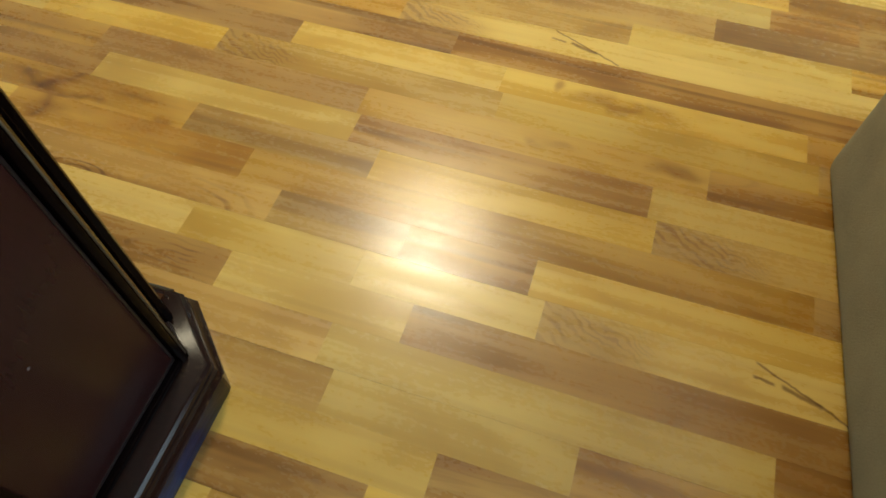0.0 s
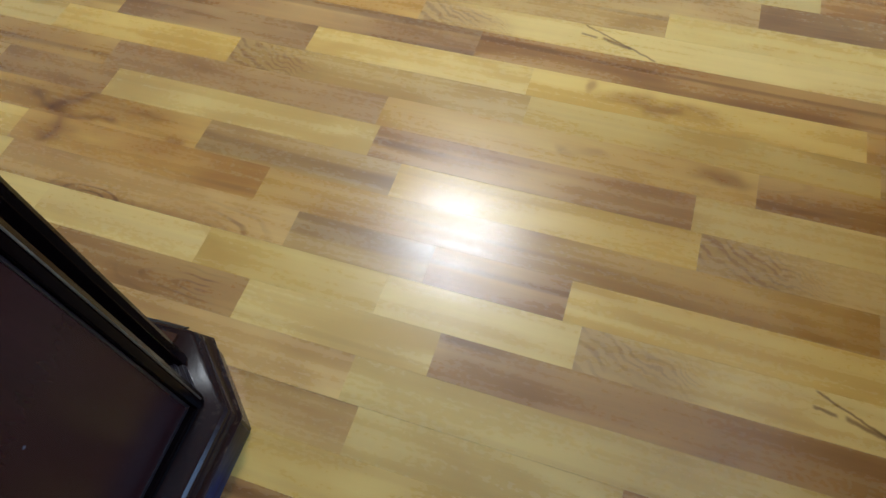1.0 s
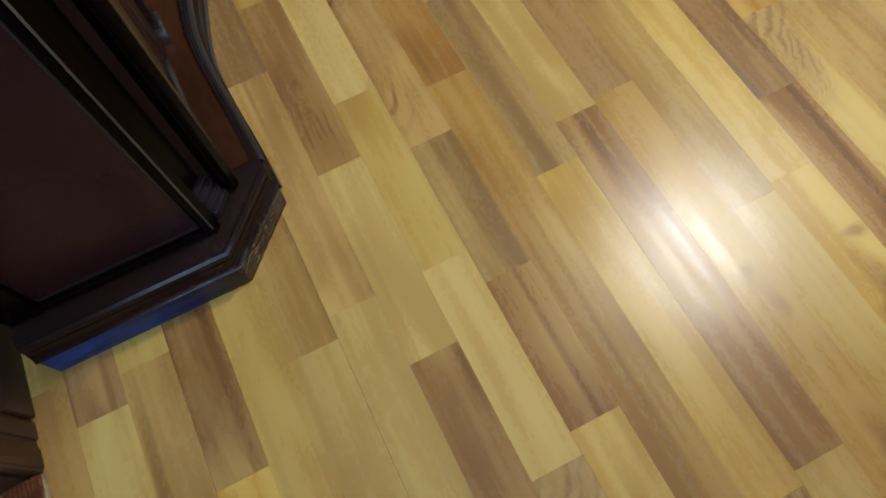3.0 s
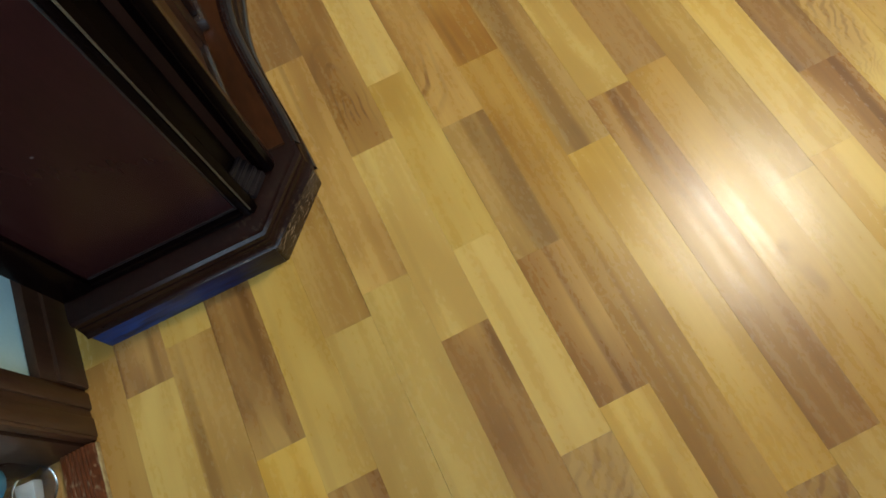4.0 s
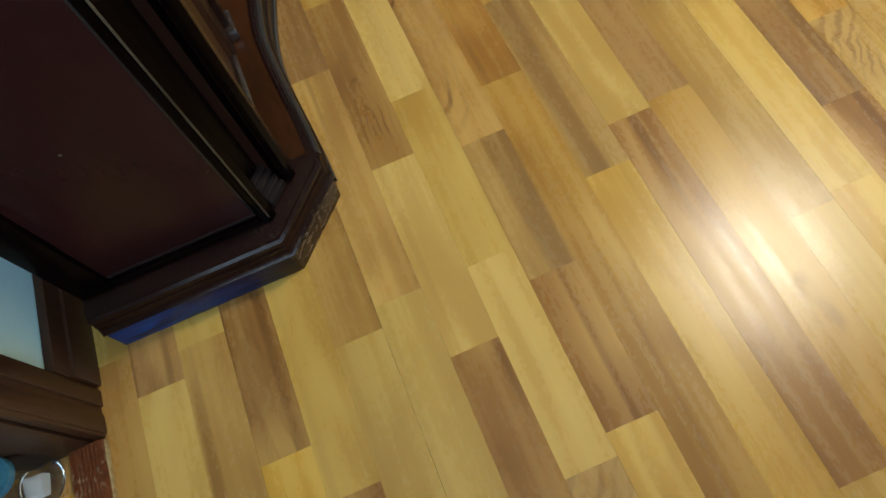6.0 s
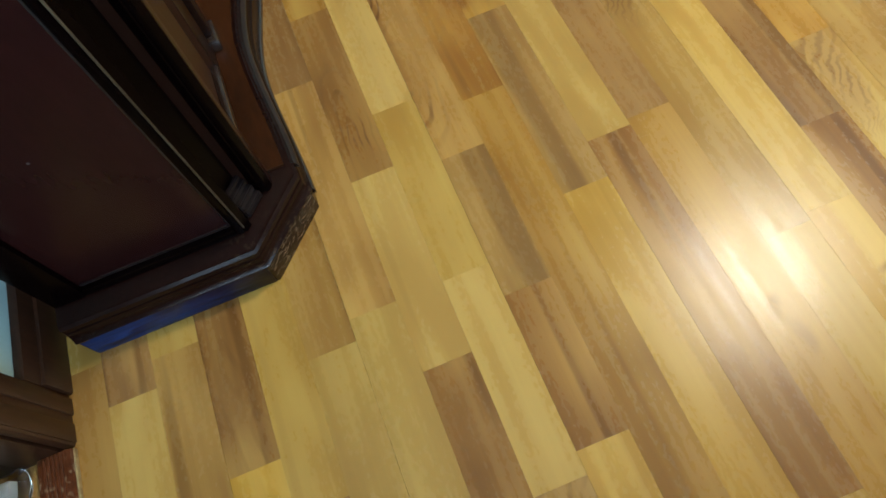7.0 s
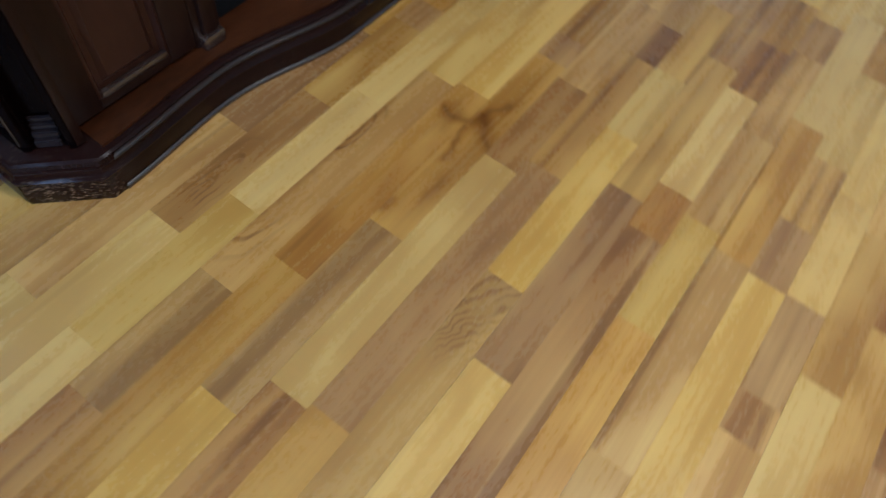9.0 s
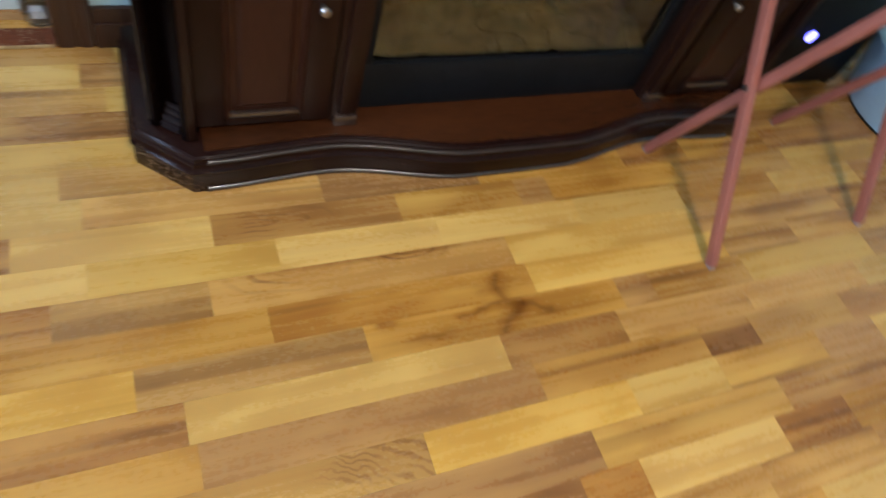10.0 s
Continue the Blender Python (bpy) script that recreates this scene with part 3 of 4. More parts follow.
BX = HALF - 0.036          # half width of the carcass
BF = -0.362                # its front face
TOP = 0.78
OPEN = 0.315               # half width of the fire opening
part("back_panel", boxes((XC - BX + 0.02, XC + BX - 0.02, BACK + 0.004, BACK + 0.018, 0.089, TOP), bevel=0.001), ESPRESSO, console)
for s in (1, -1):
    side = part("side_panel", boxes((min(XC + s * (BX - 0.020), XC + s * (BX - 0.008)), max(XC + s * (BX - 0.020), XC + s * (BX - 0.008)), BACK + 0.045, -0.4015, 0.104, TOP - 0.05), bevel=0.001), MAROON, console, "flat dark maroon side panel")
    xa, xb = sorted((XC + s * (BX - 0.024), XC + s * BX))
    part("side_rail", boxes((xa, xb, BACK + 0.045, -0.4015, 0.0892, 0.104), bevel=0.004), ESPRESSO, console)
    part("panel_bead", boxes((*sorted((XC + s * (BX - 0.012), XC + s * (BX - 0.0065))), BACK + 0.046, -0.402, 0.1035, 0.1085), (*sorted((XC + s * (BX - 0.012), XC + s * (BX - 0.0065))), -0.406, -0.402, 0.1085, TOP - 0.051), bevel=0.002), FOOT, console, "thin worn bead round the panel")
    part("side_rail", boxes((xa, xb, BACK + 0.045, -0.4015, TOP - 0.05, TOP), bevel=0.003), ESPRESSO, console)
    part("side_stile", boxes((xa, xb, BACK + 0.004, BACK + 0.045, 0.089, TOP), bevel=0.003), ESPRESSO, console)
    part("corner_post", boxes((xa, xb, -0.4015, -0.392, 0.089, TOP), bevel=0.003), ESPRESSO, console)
    ex = XC + s * (BX - 0.0014)
    part("worn_edge", boxes((ex - 0.0011, ex + 0.0011, -0.3912, -0.3890, 0.100, TOP - 0.004), bevel=0.0006), WORN, console, "edge of the post rubbed through to pale wood")
    # cut corner: two narrow posts with a deep square flute between them, a stepped foot inside
    pa, pb = Vector((XC + s * BX, -0.390, 0)), Vector((XC + s * (BX - 0.053), -0.343, 0))
    along = (pb - pa).normalized()
    outward = Vector((along.y, -along.x, 0)) * s
    span = (pb - pa).length

    def at(u, n):
        p = pa + along * u + outward * n
        return (p.x, p.y)
    face = [(0.0, -0.002), (0.002, 0.0), (0.011, 0.0), (0.0135, -0.003), (0.0145, -0.006), (0.016, -0.0065), (0.0175, -0.027), (span - 0.0165, -0.027), (span - 0.015, -0.0065), (span - 0.0135, -0.006), (span - 0.012, -0.003),
            (span - 0.010, 0.0), (span - 0.002, 0.0), (span, -0.002), (span, -0.034), (0.0, -0.034)]
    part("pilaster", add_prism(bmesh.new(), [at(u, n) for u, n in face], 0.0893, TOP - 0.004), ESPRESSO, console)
    bm = bmesh.new()
    turn = Matrix.Rotation(math.atan2(along.y, along.x), 4, "Z")
    for n, z0, z1 in ((-0.004, 0.0895, 0.102), (-0.010, 0.102, 0.113), (-0.016, 0.113, 0.123), (-0.021, 0.123, 0.132)):
        mid_n = (n - 0.0268) / 2
        made = bmesh.ops.create_cube(bm, size=1, matrix=Matrix.Translation((*at(span / 2, mid_n), (z0 + z1) / 2)) @ turn @ Matrix.Diagonal((span - 0.036, n + 0.0268, z1 - z0, 1)))
        bmesh.ops.bevel(bm, geom=list({e for v in made["verts"] for e in v.link_edges}), offset=0.0018, segments=2, affect="EDGES")
    part("pilaster_foot", bm, FOOT, console, "stepped foot in the flute, shiny on its edges")
    part("front_stile", boxes((*sorted((XC + s * 0.5915, XC + s * (BX - 0.0535))), BF - 0.022, -0.3435, 0.0893, TOP), bevel=0.002), FRONT_LACQUER, console)
    # the door with its raised panel
    d0, d1 = 0.369, 0.590
    zb, zt = 0.100, 0.62

    def fx(a, b):
        return tuple(sorted((XC + s * a, XC + s * b)))
    door = thing("door", (0, 0, 0), "", "")
    door.parent = console
    door["label"] = "espresso cabinet door with a raised centre panel"
    part("door_stile", boxes((*fx(d0, d0 + 0.048), BF - 0.018, BF, zb, zt), bevel=0.003), FRONT_LACQUER, door)
    part("door_stile", boxes((*fx(d1 - 0.048, d1), BF - 0.018, BF, zb, zt), bevel=0.003), FRONT_LACQUER, door)
    part("door_rail", boxes((*fx(d0 + 0.048, d1 - 0.048), BF - 0.018, BF, zb, zb + 0.016), bevel=0.003), FRONT_LACQUER, door)
    part("door_rail", boxes((*fx(d0 + 0.048, d1 - 0.048), BF - 0.018, BF, zt - 0.034, zt), bevel=0.003), FRONT_LACQUER, door)
    bm = bmesh.new()
    x0, x1 = fx(d0 + 0.048, d1 - 0.048)
    z0, z1 = zb + 0.016, zt - 0.034
    rings = []
    for i, dy in ((0.0, -0.003), (0.004, -0.001), (0.009, -0.010), (0.018, -0.010), (0.026, -0.004), (0.028, -0.004)):
        rings.append([bm.verts.new(p) for p in ((x0 + i, BF + dy, z0 + i), (x1 - i, BF + dy, z0 + i), (x1 - i, BF + dy, z1 - i), (x0 + i, BF + dy, z1 - i))])
    for a, b in zip(rings, rings[1:]):
        for k in range(4):
            bm.faces.new((a[k], a[(k + 1) % 4], b[(k + 1) % 4], b[k]))
    bm.faces.new(rings[-1])
    part("door_panel", bm, DOORP, door, "raised brown panel with bevelled edges")
    part("bead", boxes((x0 + 0.004, x1 - 0.004, BF - 0.008, BF + 0.004, z0 + 0.002, z0 + 0.014), bevel=0.0055), SHINY, door, "polished bead under the panel")
    part("knob", add_lathe(bmesh.new(), [(0.004, 0.0), (0.004, 0.008), (0.0075, 0.011), (0.0085, 0.015), (0.006, 0.019), (0.002, 0.020)], (XC + s * (d0 + 0.030), BF, 0.335), 20, "Y"), BRASS, door, "small round metal knob")
    # inner post beside the fire opening, with a small foot
    part("inner_post", boxes((*fx(OPEN, d0 - 0.003), BF - 0.04, BF - 0.004, 0.089, TOP), (*fx(OPEN + 0.012, d0 - 0.016), BF - 0.01, BF + 0.006, 0.112, TOP - 0.02), bevel=0.004), FRONT_LACQUER, console)
    part("inner_post_foot", boxes((*fx(OPEN + 0.004, d0 - 0.008), BF - 0.02, BF + 0.011, 0.0892, 0.112), bevel=0.004), SHINY, console, "small post foot with a worn shiny edge")
    part("front_rail", boxes((*fx(d0, d1), BF - 0.022, BF - 0.002, zt + 0.003, TOP), bevel=0.002), FRONT_LACQUER, console)

part("lintel", boxes((XC - OPEN, XC + OPEN, BF - 0.03, BF - 0.002, 0.62, TOP), bevel=0.003), FRONT_LACQUER, console)
top = swept([(0.030, TOP), (0.018, TOP + 0.008), (0.010, TOP + 0.012), (0.002, TOP + 0.022), (0.0, TOP + 0.030), (0.003, TOP + 0.036)])
part("top", top, ESPRESSO, console, "espresso top board with a moulded edge")
fire = thing("firebox", (0, 0, 0), "", "")
fire.parent = console
fire["label"] = "black electric firebox behind glass"
y1 = BF - 0.032
part("fire_shell", boxes((XC - OPEN, XC + OPEN, BACK + 0.03, BACK + 0.045, 0.0892, 0.62), (XC - OPEN, XC - OPEN + 0.012, BACK + 0.045, y1 - 0.03, 0.0892, 0.62), (XC + OPEN - 0.012, XC + OPEN, BACK + 0.045, y1 - 0.03, 0.0892, 0.62), bevel=0), BLACK, fire)
part("fire_frame", boxes((XC - OPEN + 0.001, XC + OPEN - 0.001, y1 - 0.02, y1, 0.0895, 0.190), (XC - OPEN + 0.001, XC - OPEN + 0.022, y1 - 0.02, y1, 0.190, 0.62), (XC + OPEN - 0.022, XC + OPEN - 0.001, y1 - 0.02, y1, 0.190, 0.62), bevel=0.002), BLACK, fire, "black metal frame of the firebox")
part("fire_glass", boxes((XC - OPEN + 0.022, XC + OPEN - 0.022, y1 - 0.016, y1 - 0.011, 0.190, 0.62), bevel=0), SMOKED, fire)
bm = bmesh.new()
nx, ny = 46, 16
grid = []
for i in range(nx + 1):
    col = []
    for j in range(ny + 1):
        x = XC - OPEN + 0.014 + (2 * OPEN - 0.028) * i / nx
        y = BACK + 0.047 + (y1 - 0.024 - BACK - 0.047) * j / ny
        z = 0.182 + 0.05 * (1 - j / ny) + 0.020 * noise.noise((x * 22, y * 22, 1)) + 0.012 * noise.noise((x * 60, y * 60, 4))
        col.append(bm.verts.new((x, y, z)))
    grid.append(col)
for i in range(nx):
    for j in range(ny):
        bm.faces.new((grid[i][j], grid[i + 1][j], grid[i + 1][j + 1], grid[i][j + 1]))
part("ember_bed", bm, STONE, fire, "grey brown bed of unlit artificial embers")
for k in range(5):
    bm = bmesh.new()
    x = XC - 0.17 + 0.085 * k
    a, b = Vector((x - 0.07, BACK + 0.10 + 0.012 * (k % 3), 0.230 + 0.01 * k)), Vector((x + 0.07, BACK + 0.13 - 0.02 * (k % 2), 0.240 + 0.012 * (k % 2)))
    turn = (b - a).to_track_quat("Z", "Y").to_matrix().to_4x4()
    bmesh.ops.create_cone(bm, cap_ends=True, segments=14, radius1=0.021, radius2=0.016, depth=(b - a).length, matrix=Matrix.Translation((a + b) / 2) @ turn)
    for v in bm.verts:
        v.co += Vector((noise.noise(v.co * 30), noise.noise(v.co * 31 + Vector((5, 0, 0))), noise.noise(v.co * 29))) * 0.005
    part("log", bm, STONE, fire)

# blue light strip fixed behind the console
strip = solid("led_strip", boxes((XC - HALF + 0.02, XC + HALF - 0.25, BACK - 0.012, BACK - 0.004, 0.020, 0.030), bevel=0.001), BLUE_LED, "blue glowing light strip fixed behind the console base", "light strip")

# thin strip with blue streaks on the lower side of the base, fading towards the corner
part("edge_film", boxes((XC + HALF - 0.0068, XC + HALF - 0.0052, BACK + 0.001, -0.392, 0.0012, 0.0462), bevel=0.0004), BLUE_STREAKS, console, "thin dark strip along the side, coloured with blue streaks")

# ---- doorway past the casing ----
bm = bmesh.new()
step = [(-0.6880, 0.0), (-0.6872, 0.007), (-0.6890, 0.0105), (-0.6935, 0.0118)]
y = -0.6955
while y > -0.722:
    step += [(y, 0.0118), (y - 0.0014, 0.0124), (y - 0.0030, 0.0124), (y - 0.0042, 0.0108)]
    y -= 0.0052
step += [(-0.731, 0.0108), (-0.731, 0.0)]
add_prism(bm, step, -0.2295, 0.6010)
bm.transform(Matrix(((0, 0, 1, 0), (1, 0, 0, 0), (0, 1, 0, 0), (0, 0, 0, 1))))
threshold = solid("threshold", bm, REDWOOD, "grooved red stained wooden threshold with worn flecks", "threshold", kind="structure", smooth=0)
part("worn_edge", boxes((-0.2290, 0.6005, -0.6876, -0.6852, 0.0004, 0.0075), bevel=0.001), BARE, threshold, "outer edge rubbed to pale bare wood")
lining = thing("door_lining", (0, 0, 0), "dark wooden lining of the doorway", "door lining", kind="structure")
part("jamb", boxes((-0.244, -0.230, -0.90, -0.702, 0.0, 2.05), bevel=0.001), TRIM, lining)
part("jamb", boxes((0.602, 0.618, -0.90, -0.702, 0.0, 2.05), bevel=0.001), TRIM, lining)
part("head", boxes((-0.228, 0.60, -0.90, -0.702, 2.034, 2.05), bevel=0.001), TRIM, lining)
solid("wall_beyond", boxes((-0.30, 0.68, -0.98, -0.902, 0.0, 2.1), bevel=0), WALLP, "plain pale painted wall beyond the doorway", "wall", kind="structure")
for jx, jy, jr, jh in ((-0.207, -0.772, 0.030, 0.088),):
    jar = thing("glass_jar", (jx, jy, 0.0004), "clear glass jar with blue lid standing in the doorway", "jar")
    part("jar_glass", add_lathe(bmesh.new(), [(jr * 0.9, 0.0), (jr, 0.006), (jr, jh * 0.78), (jr * 0.78, jh * 0.92), (jr * 0.78, jh), (jr * 0.72, jh), (jr * 0.72, jh * 0.92), (jr * 0.94, jh * 0.77), (jr * 0.93, 0.008)], seg=28), CLEAR, jar)
    part("lid", add_lathe(bmesh.new(), [(jr * 0.80, jh * 0.93), (jr * 0.81, jh * 0.995), (jr * 0.77, jh * 1.03), (jr * 0.30, jh * 1.035), (jr * 0.28, jh * 1.02), (jr * 0.1, jh * 1.02)], seg=28), BLUELID, jar, "translucent blue lid")
    part("cloth_inside", boxes((-0.010, 0.014, -0.012, 0.010, 0.009, 0.022), (-0.006, 0.016, -0.006, 0.013, 0.022, 0.027), bevel=0.002), CEIL, jar, "white contents")

crate = thing("storage_box", (0, 0, 0), "milky pale blue plastic storage box in the doorway", "box")
part("body", boxes((-0.172, 0.100, -0.892, -0.884, 0.0004, 0.110), (-0.172, 0.100, -0.806, -0.798, 0.0004, 0.110), (-0.172, -0.164, -0.884, -0.806, 0.0004, 0.110), (0.092, 0.100, -0.884, -0.806, 0.0004, 0.110), bevel=0.002), MILKY, crate)
part("lid", boxes((-0.178, 0.106, -0.898, -0.792, 0.1105, 0.122), (-0.160, 0.088, -0.880, -0.810, 0.122, 0.127), bevel=0.003), MILKY, crate, "flat pale lid with a raised panel")

# ---- folding tray table ----
tray = thing("folding_tray_table", (0, 0, 0), "reddish brown wooden folding tray table with crossed legs", "table")
for x, feet, tops in ((-1.355, (0.015, -0.293), (-0.354, -0.048)), (-1.810, (-0.020, -0.335), (-0.392, -0.075))):
    out = 0.018 if x > -1.5 else -0.018
    for a, b, dx in ((feet[0], tops[0], 0.0), (feet[1], tops[1], -out * 1.1)):
        bm = bmesh.new()
        add_bar(bm, (x + dx, a, 0.006), (x + dx, b, 0.60), 0.017, 0.022, 0.005)
        leg = part("leg", bm, TERRACOTTA, tray)
        k = Vector((x + dx, a, 0.004))
        part("foot_pad", boxes((k.x - 0.0065, k.x + 0.0065, k.y - 0.009, k.y + 0.009, 0.0, 0.008), bevel=0.002), PAD, leg, "small pale plastic pad")
    piv = bmesh.new()
    bmesh.ops.create_cone(piv, cap_ends=True, segments=16, radius1=0.006, radius2=0.006, depth=0.042, matrix=Matrix.Translation((x - out * 0.5, feet[0] + (tops[0] - feet[0]) * 0.503, 0.302)) @ Matrix.Rotation(radians(90), 4, "Y"))
    part("pivot_bolt", piv, BRASS, tray, "small metal pivot bolt")
for y in (-0.373, -0.062):
    bm = bmesh.new()
    add_bar(bm, (-1.335, y, 0.595), (-1.830, y, 0.595), 0.03, 0.018)
    part("cross_rail", bm, TERRACOTTA, tray)
part("tray_top", boxes((-1.86, -1.305, -0.40, -0.03, 0.604, 0.620), bevel=0.005), TERRACOTTA, tray)

# ---- tub of odds and ends beside the console ----
tub = thing("plastic_tub", (-2.29, -0.31, 0), "pale blue round plastic tub holding small odds and ends", "tub")
part("bowl", add_lathe(bmesh.new(), [(0.185, 0.002), (0.192, 0.006), (0.215, 0.10), (0.228, 0.165), (0.236, 0.168), (0.236, 0.174), (0.222, 0.176), (0.208, 0.10), (0.185, 0.016), (0.02, 0.014)], seg=48), TUB, tub)
part("rim", add_lathe(bmesh.new(), [(0.1853, 0.0004), (0.1925, 0.0004), (0.1935, 0.006), (0.1925, 0.0061)], seg=48), BLACK, tub, "dark ring under the tub")

for cx, cy, cz, r, mat, label in ((0.07, 0.10, 0.135, 0.055, YELLOWP, "yellow plastic lump"), (-0.06, 0.10, 0.125, 0.060, MINT, "mint green plastic lump"), (0.02, -0.05, 0.115, 0.085, GREYC, "crumpled grey cloth"), (0.12, -0.02, 0.12, 0.05, PAD, "crumpled paper")):
    bm = bmesh.new()
    bmesh.ops.create_icosphere(bm, subdivisions=3, radius=r)
    for v in bm.verts:
        v.co += v.co.normalized() * r * 0.35 * noise.noise(v.co * 26 + Vector((cx * 40, cy * 30, 0)))
        v.co.z *= 0.7
    bm.transform(Matrix.Translation((cx, cy, cz - 0.02)))
    part("content", bm, mat, tub, label)

box = thing("subwoofer_box", (0, 0, 0), "black box shaped loudspeaker with a blue indicator light", "loudspeaker")
part("case", boxes((-2.10, -1.745, -0.690, -0.455, 0.012, 0.36), bevel=0.008), BLACK, box)
part("indicator", add_lathe(bmesh.new(), [(0.015, 0), (0.015, 0.003), (0.008, 0.006), (0.001, 0.007)], (-1.866, -0.455, 0.167), 18, "Y"), BLUE_LED, box, "small blue violet light")
for x in (-2.08, -1.765):
    for y in (-0.675, -0.470):
        part("foot", boxes((x - 0.01, x + 0.01, y - 0.01, y + 0.01, 0.0, 0.013), bevel=0.002), BLACK, box)

# ---- upholstered seat ----
seat = thing("upholstered_ottoman", (0, 0, 0), "olive beige fabric upholstered ottoman standing on the floor", "ottoman")
bm = bmesh.new()
add_prism(bm, [(0.464, -0.62), (1.15, -0.62), (1.15, 0.40), (0.492, 0.41), (0.405, 0.242)], 0.012, 0.42)
bmesh.ops.bevel(bm, geom=bm.edges[:], offset=0.018, segments=3, profile=0.6, affect="EDGES", clamp_overlap=True)
part("cushion_body", bm, FABRIC, seat)
for x, y in ((0.50, -0.56), (1.09, -0.56), (1.09, 0.34), (0.53, 0.26)):
    part("foot", boxes((x - 0.02, x + 0.02, y - 0.02, y + 0.02, 0, 0.02), bevel=0.002), BLACK, seat)

# ---- ceiling lamp ----
lamp = thing("ceiling_lamp", LAMP, "lit round ceiling lamp with an opal glass bowl", "ceiling lamp")
part("shade", add_lathe(bmesh.new(), [(0.185, 0.0), (0.195, 0.02), (0.19, 0.06), (0.17, 0.11), (0.15, 0.13)], seg=40), OPAL, lamp, "opal glass bowl, lit")
part("mount", add_lathe(bmesh.new(), [(0.15, 0.13), (0.155, 0.135), (0.15, HIGH - LAMP[2] - 0.004), (0.14, HIGH - LAMP[2])], seg=32), BRASS, lamp, "metal ring fixed to the ceiling")

# ---- laminate floor: strips laid along x ----
W = 0.064
floor = solid("floor", boxes((WX0 - 0.1, WX1 + 0.1, -0.98, WY1 + 0.1, -0.06, -0.0075), bevel=0), JOINT, "honey coloured laminate floor of narrow wood strips", "floor", kind="structure")
ENDS = {
    -11: ((-0.56, -0.326, 0.08), "ph"),
    -10: ((-0.62, -0.264, 0.10), "bp"),
    -9: ((-0.66, -0.303, 0.02), "ph"),
    -8: ((-0.55, -0.12), "f"),
    -7: ((-0.42, -0.05), "p"),
    -6: ((-0.50, -0.22, 0.12), "hp"),
    -5: ((-1.30, -0.95, -0.64, -0.25, 0.36), "hbhp"),
    -4: ((-1.75, -1.42, -1.094, -1.02, -0.77, -0.441, -0.15, 0.45), "hhbhrpb"),
    -3: ((-1.66, -1.39, -1.13, -0.83, -0.537, -0.25, 0.029, 0.47), "hpppppw"),
    -2: ((-1.80, -1.39, -0.95, -0.42, -0.20, 0.002, 0.45), "hpqhbp"),
    -1: ((-1.95, -1.62, -1.42, -0.966, -0.50, 0.40), "hhpjh"),
    0: ((-1.80, -1.44, -1.205, -1.128, -0.64, -0.30, 0.162, 0.58), "phbkhpv"),
    1: ((-1.72, -1.40, -1.10, -0.862, -0.36, 0.146, 0.55), "hhbpbp"),
    2: ((-1.62, -1.37, -1.247, -0.90, -0.37, 0.230, 0.60), "hbhbmf"),
    3: ((-1.50, -1.25, -1.055, -0.682, -0.139, 0.40), "hppvp"),
    4: ((-1.35, -0.95, -0.555, -0.15, 0.38), "hbpn"),
    5: ((-1.30, -1.008, -0.897, -0.26, 0.50), "pfbb"),
    6: ((-1.62, -1.49, -1.22, -0.978, -0.744, -0.385, 0.52), "bhhphw"),
    7: ((-1.70, -1.31, -0.95, -0.55, 0.05, 0.45), "phhhp"),
    8: ((-1.25, -1.08, -0.942, -0.45, 0.201, 0.60), "hbphf"),
    9: ((-1.20, -0.945, -0.757, -0.684, -0.30, 0.30), "pbfhp"),
    10: ((-1.15, -0.832, -0.40), "hp"),
    11: ((-1.149, -0.978, -0.55), "bh"),
}
rng = random.Random(11)
near, far = [], {key: [] for key in TONES}
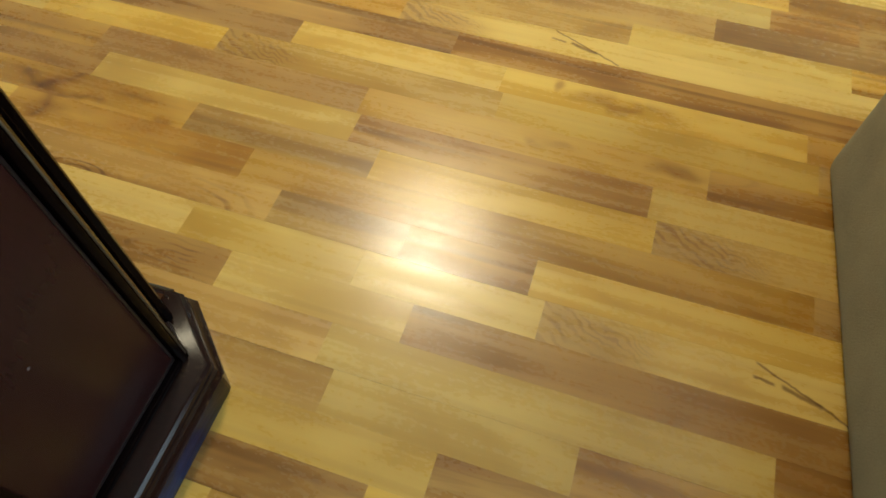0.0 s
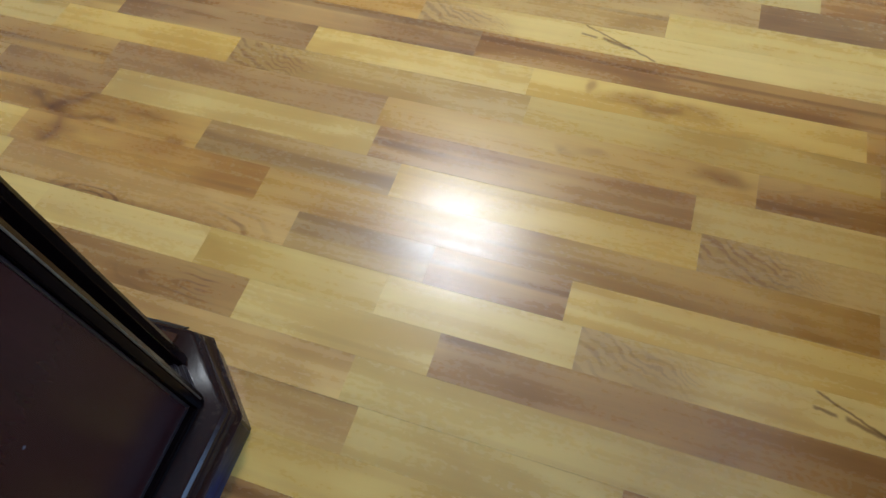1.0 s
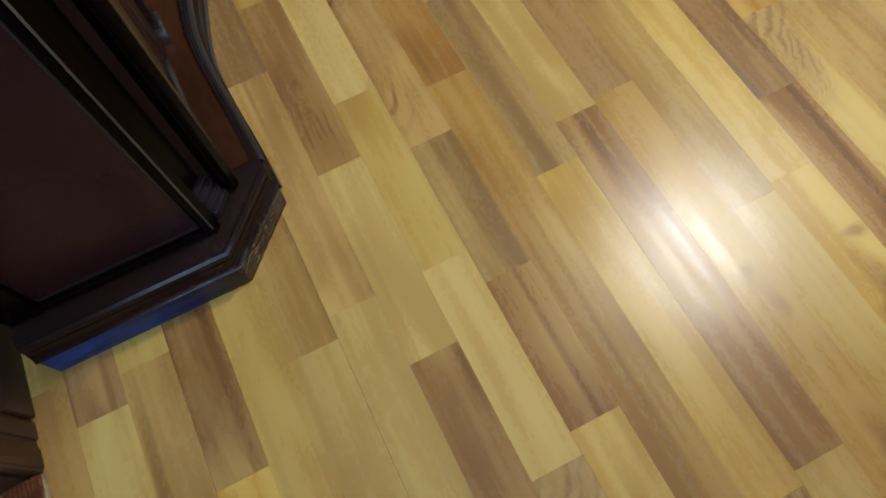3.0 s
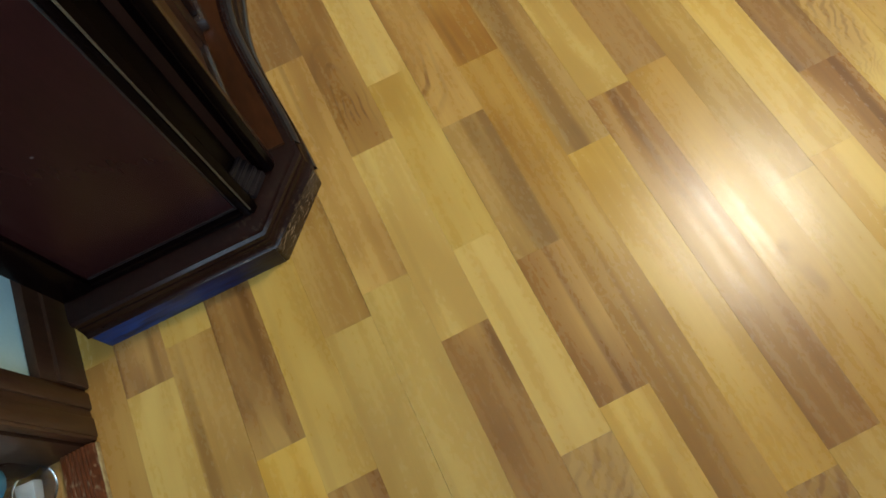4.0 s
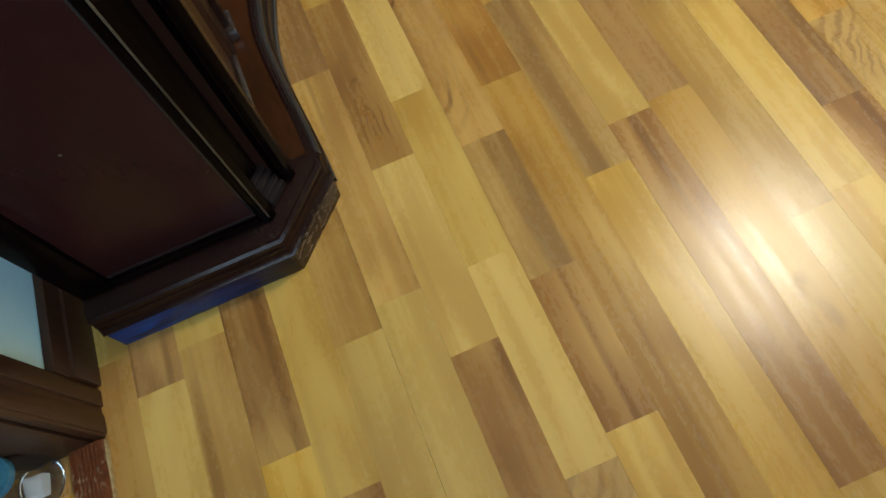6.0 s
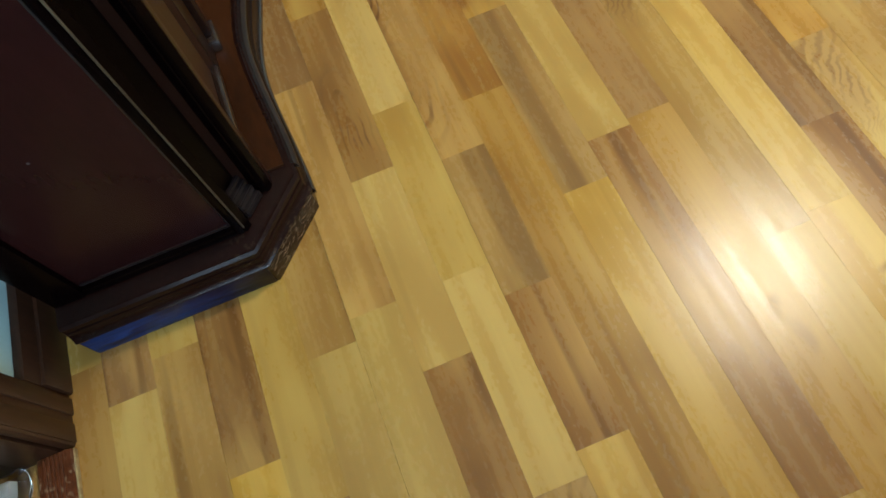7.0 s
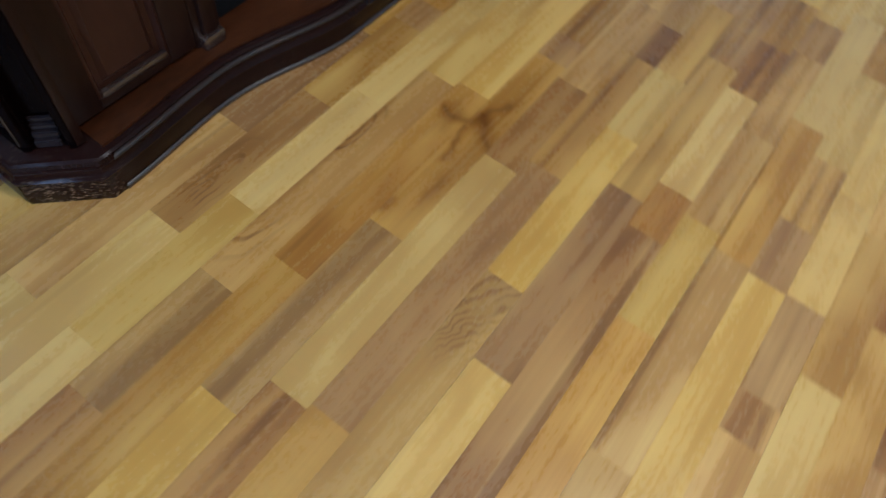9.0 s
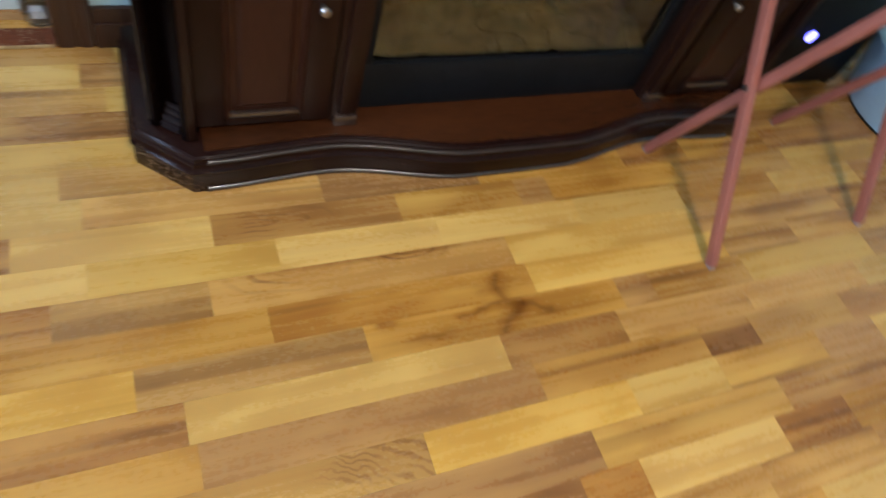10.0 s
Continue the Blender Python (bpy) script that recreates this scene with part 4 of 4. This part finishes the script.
for row in range(-15, 46):
    fixed, tones = ENDS.get(row, ((), ""))
    ends = list(fixed)
    x = ends[0] if ends else -0.9 + rng.uniform(-0.2, 0.2)
    if not ends:
        ends = [x]
    while ends[0] > WX0:
        ends.insert(0, ends[0] - rng.choice((0.17, 0.26, 0.34, 0.42)) * rng.uniform(0.9, 1.1))
    while ends[-1] < WX1:
        ends.append(ends[-1] + rng.choice((0.17, 0.26, 0.34, 0.42)) * rng.uniform(0.9, 1.1))
    first = ends.index(fixed[0]) if fixed else -1
    last = ""
    for k, (a, b) in enumerate(zip(ends, ends[1:])):
        tone = rng.choice([c for c in "pphhbf" if c != last])
        if fixed and 0 <= k - first < len(tones):
            tone = tones[k - first]
        last = tone
        yc = (row + 0.5) * W
        inside = -2.3 < (a + b) / 2 < 0.75 and -12 <= row <= 17
        lo, hi = (WX0, WX1) if row > -12 else (-0.244, 0.618)
        a, b = max(a, lo), min(b, hi)
        if b - a > 0.01:
            (near if inside else far[tone]).append((tone, a, b, yc, row))


def slab(a, b, yc, row):
    """One strip; every third seam is a joint between boards and a little wider."""
    g = 0.00005
    lo, hi = (0.00013 if row % 3 == 1 else g), (0.00013 if row % 3 == 0 else g)
    return [(x, yc + y, z) for z in (-0.008, 0.0) for x, y in ((a + g, lo - W / 2), (b - g, lo - W / 2), (b - g, W / 2 - hi), (a + g, W / 2 - hi))]


QUADS = [(0, 3, 2, 1), (4, 5, 6, 7), (0, 1, 5, 4), (1, 2, 6, 5), (2, 3, 7, 6), (3, 0, 4, 7)]
near.sort(key=lambda s: (s[1] + s[2] + 1.6) ** 2 + (2 * s[3]) ** 2)
for s in near[300:]:
    far[s[0]].append(s)
for tone, a, b, yc, row in near[:300]:
    me = bpy.data.meshes.new("plank")
    me.from_pydata(slab(0.0, b - a, 0.0, row), [], QUADS)
    me.materials.append(TONES[tone])
    ob = new("plank", me)
    ob.location = (a, yc, 0)
    ob.parent = floor
for tone, rows in far.items():
    if not rows:
        continue
    verts, faces = [], []
    for _, a, b, yc, row in rows:
        n = len(verts)
        verts += slab(a, b, yc, row)
        faces += [tuple(i + n for i in q) for q in QUADS]
    me = bpy.data.meshes.new("outer_planks")
    me.from_pydata(verts, [], faces)
    me.materials.append(TONES[tone])
    ob = tagged(new("outer_planks", me), kind="stuff")
    ob.parent = floor
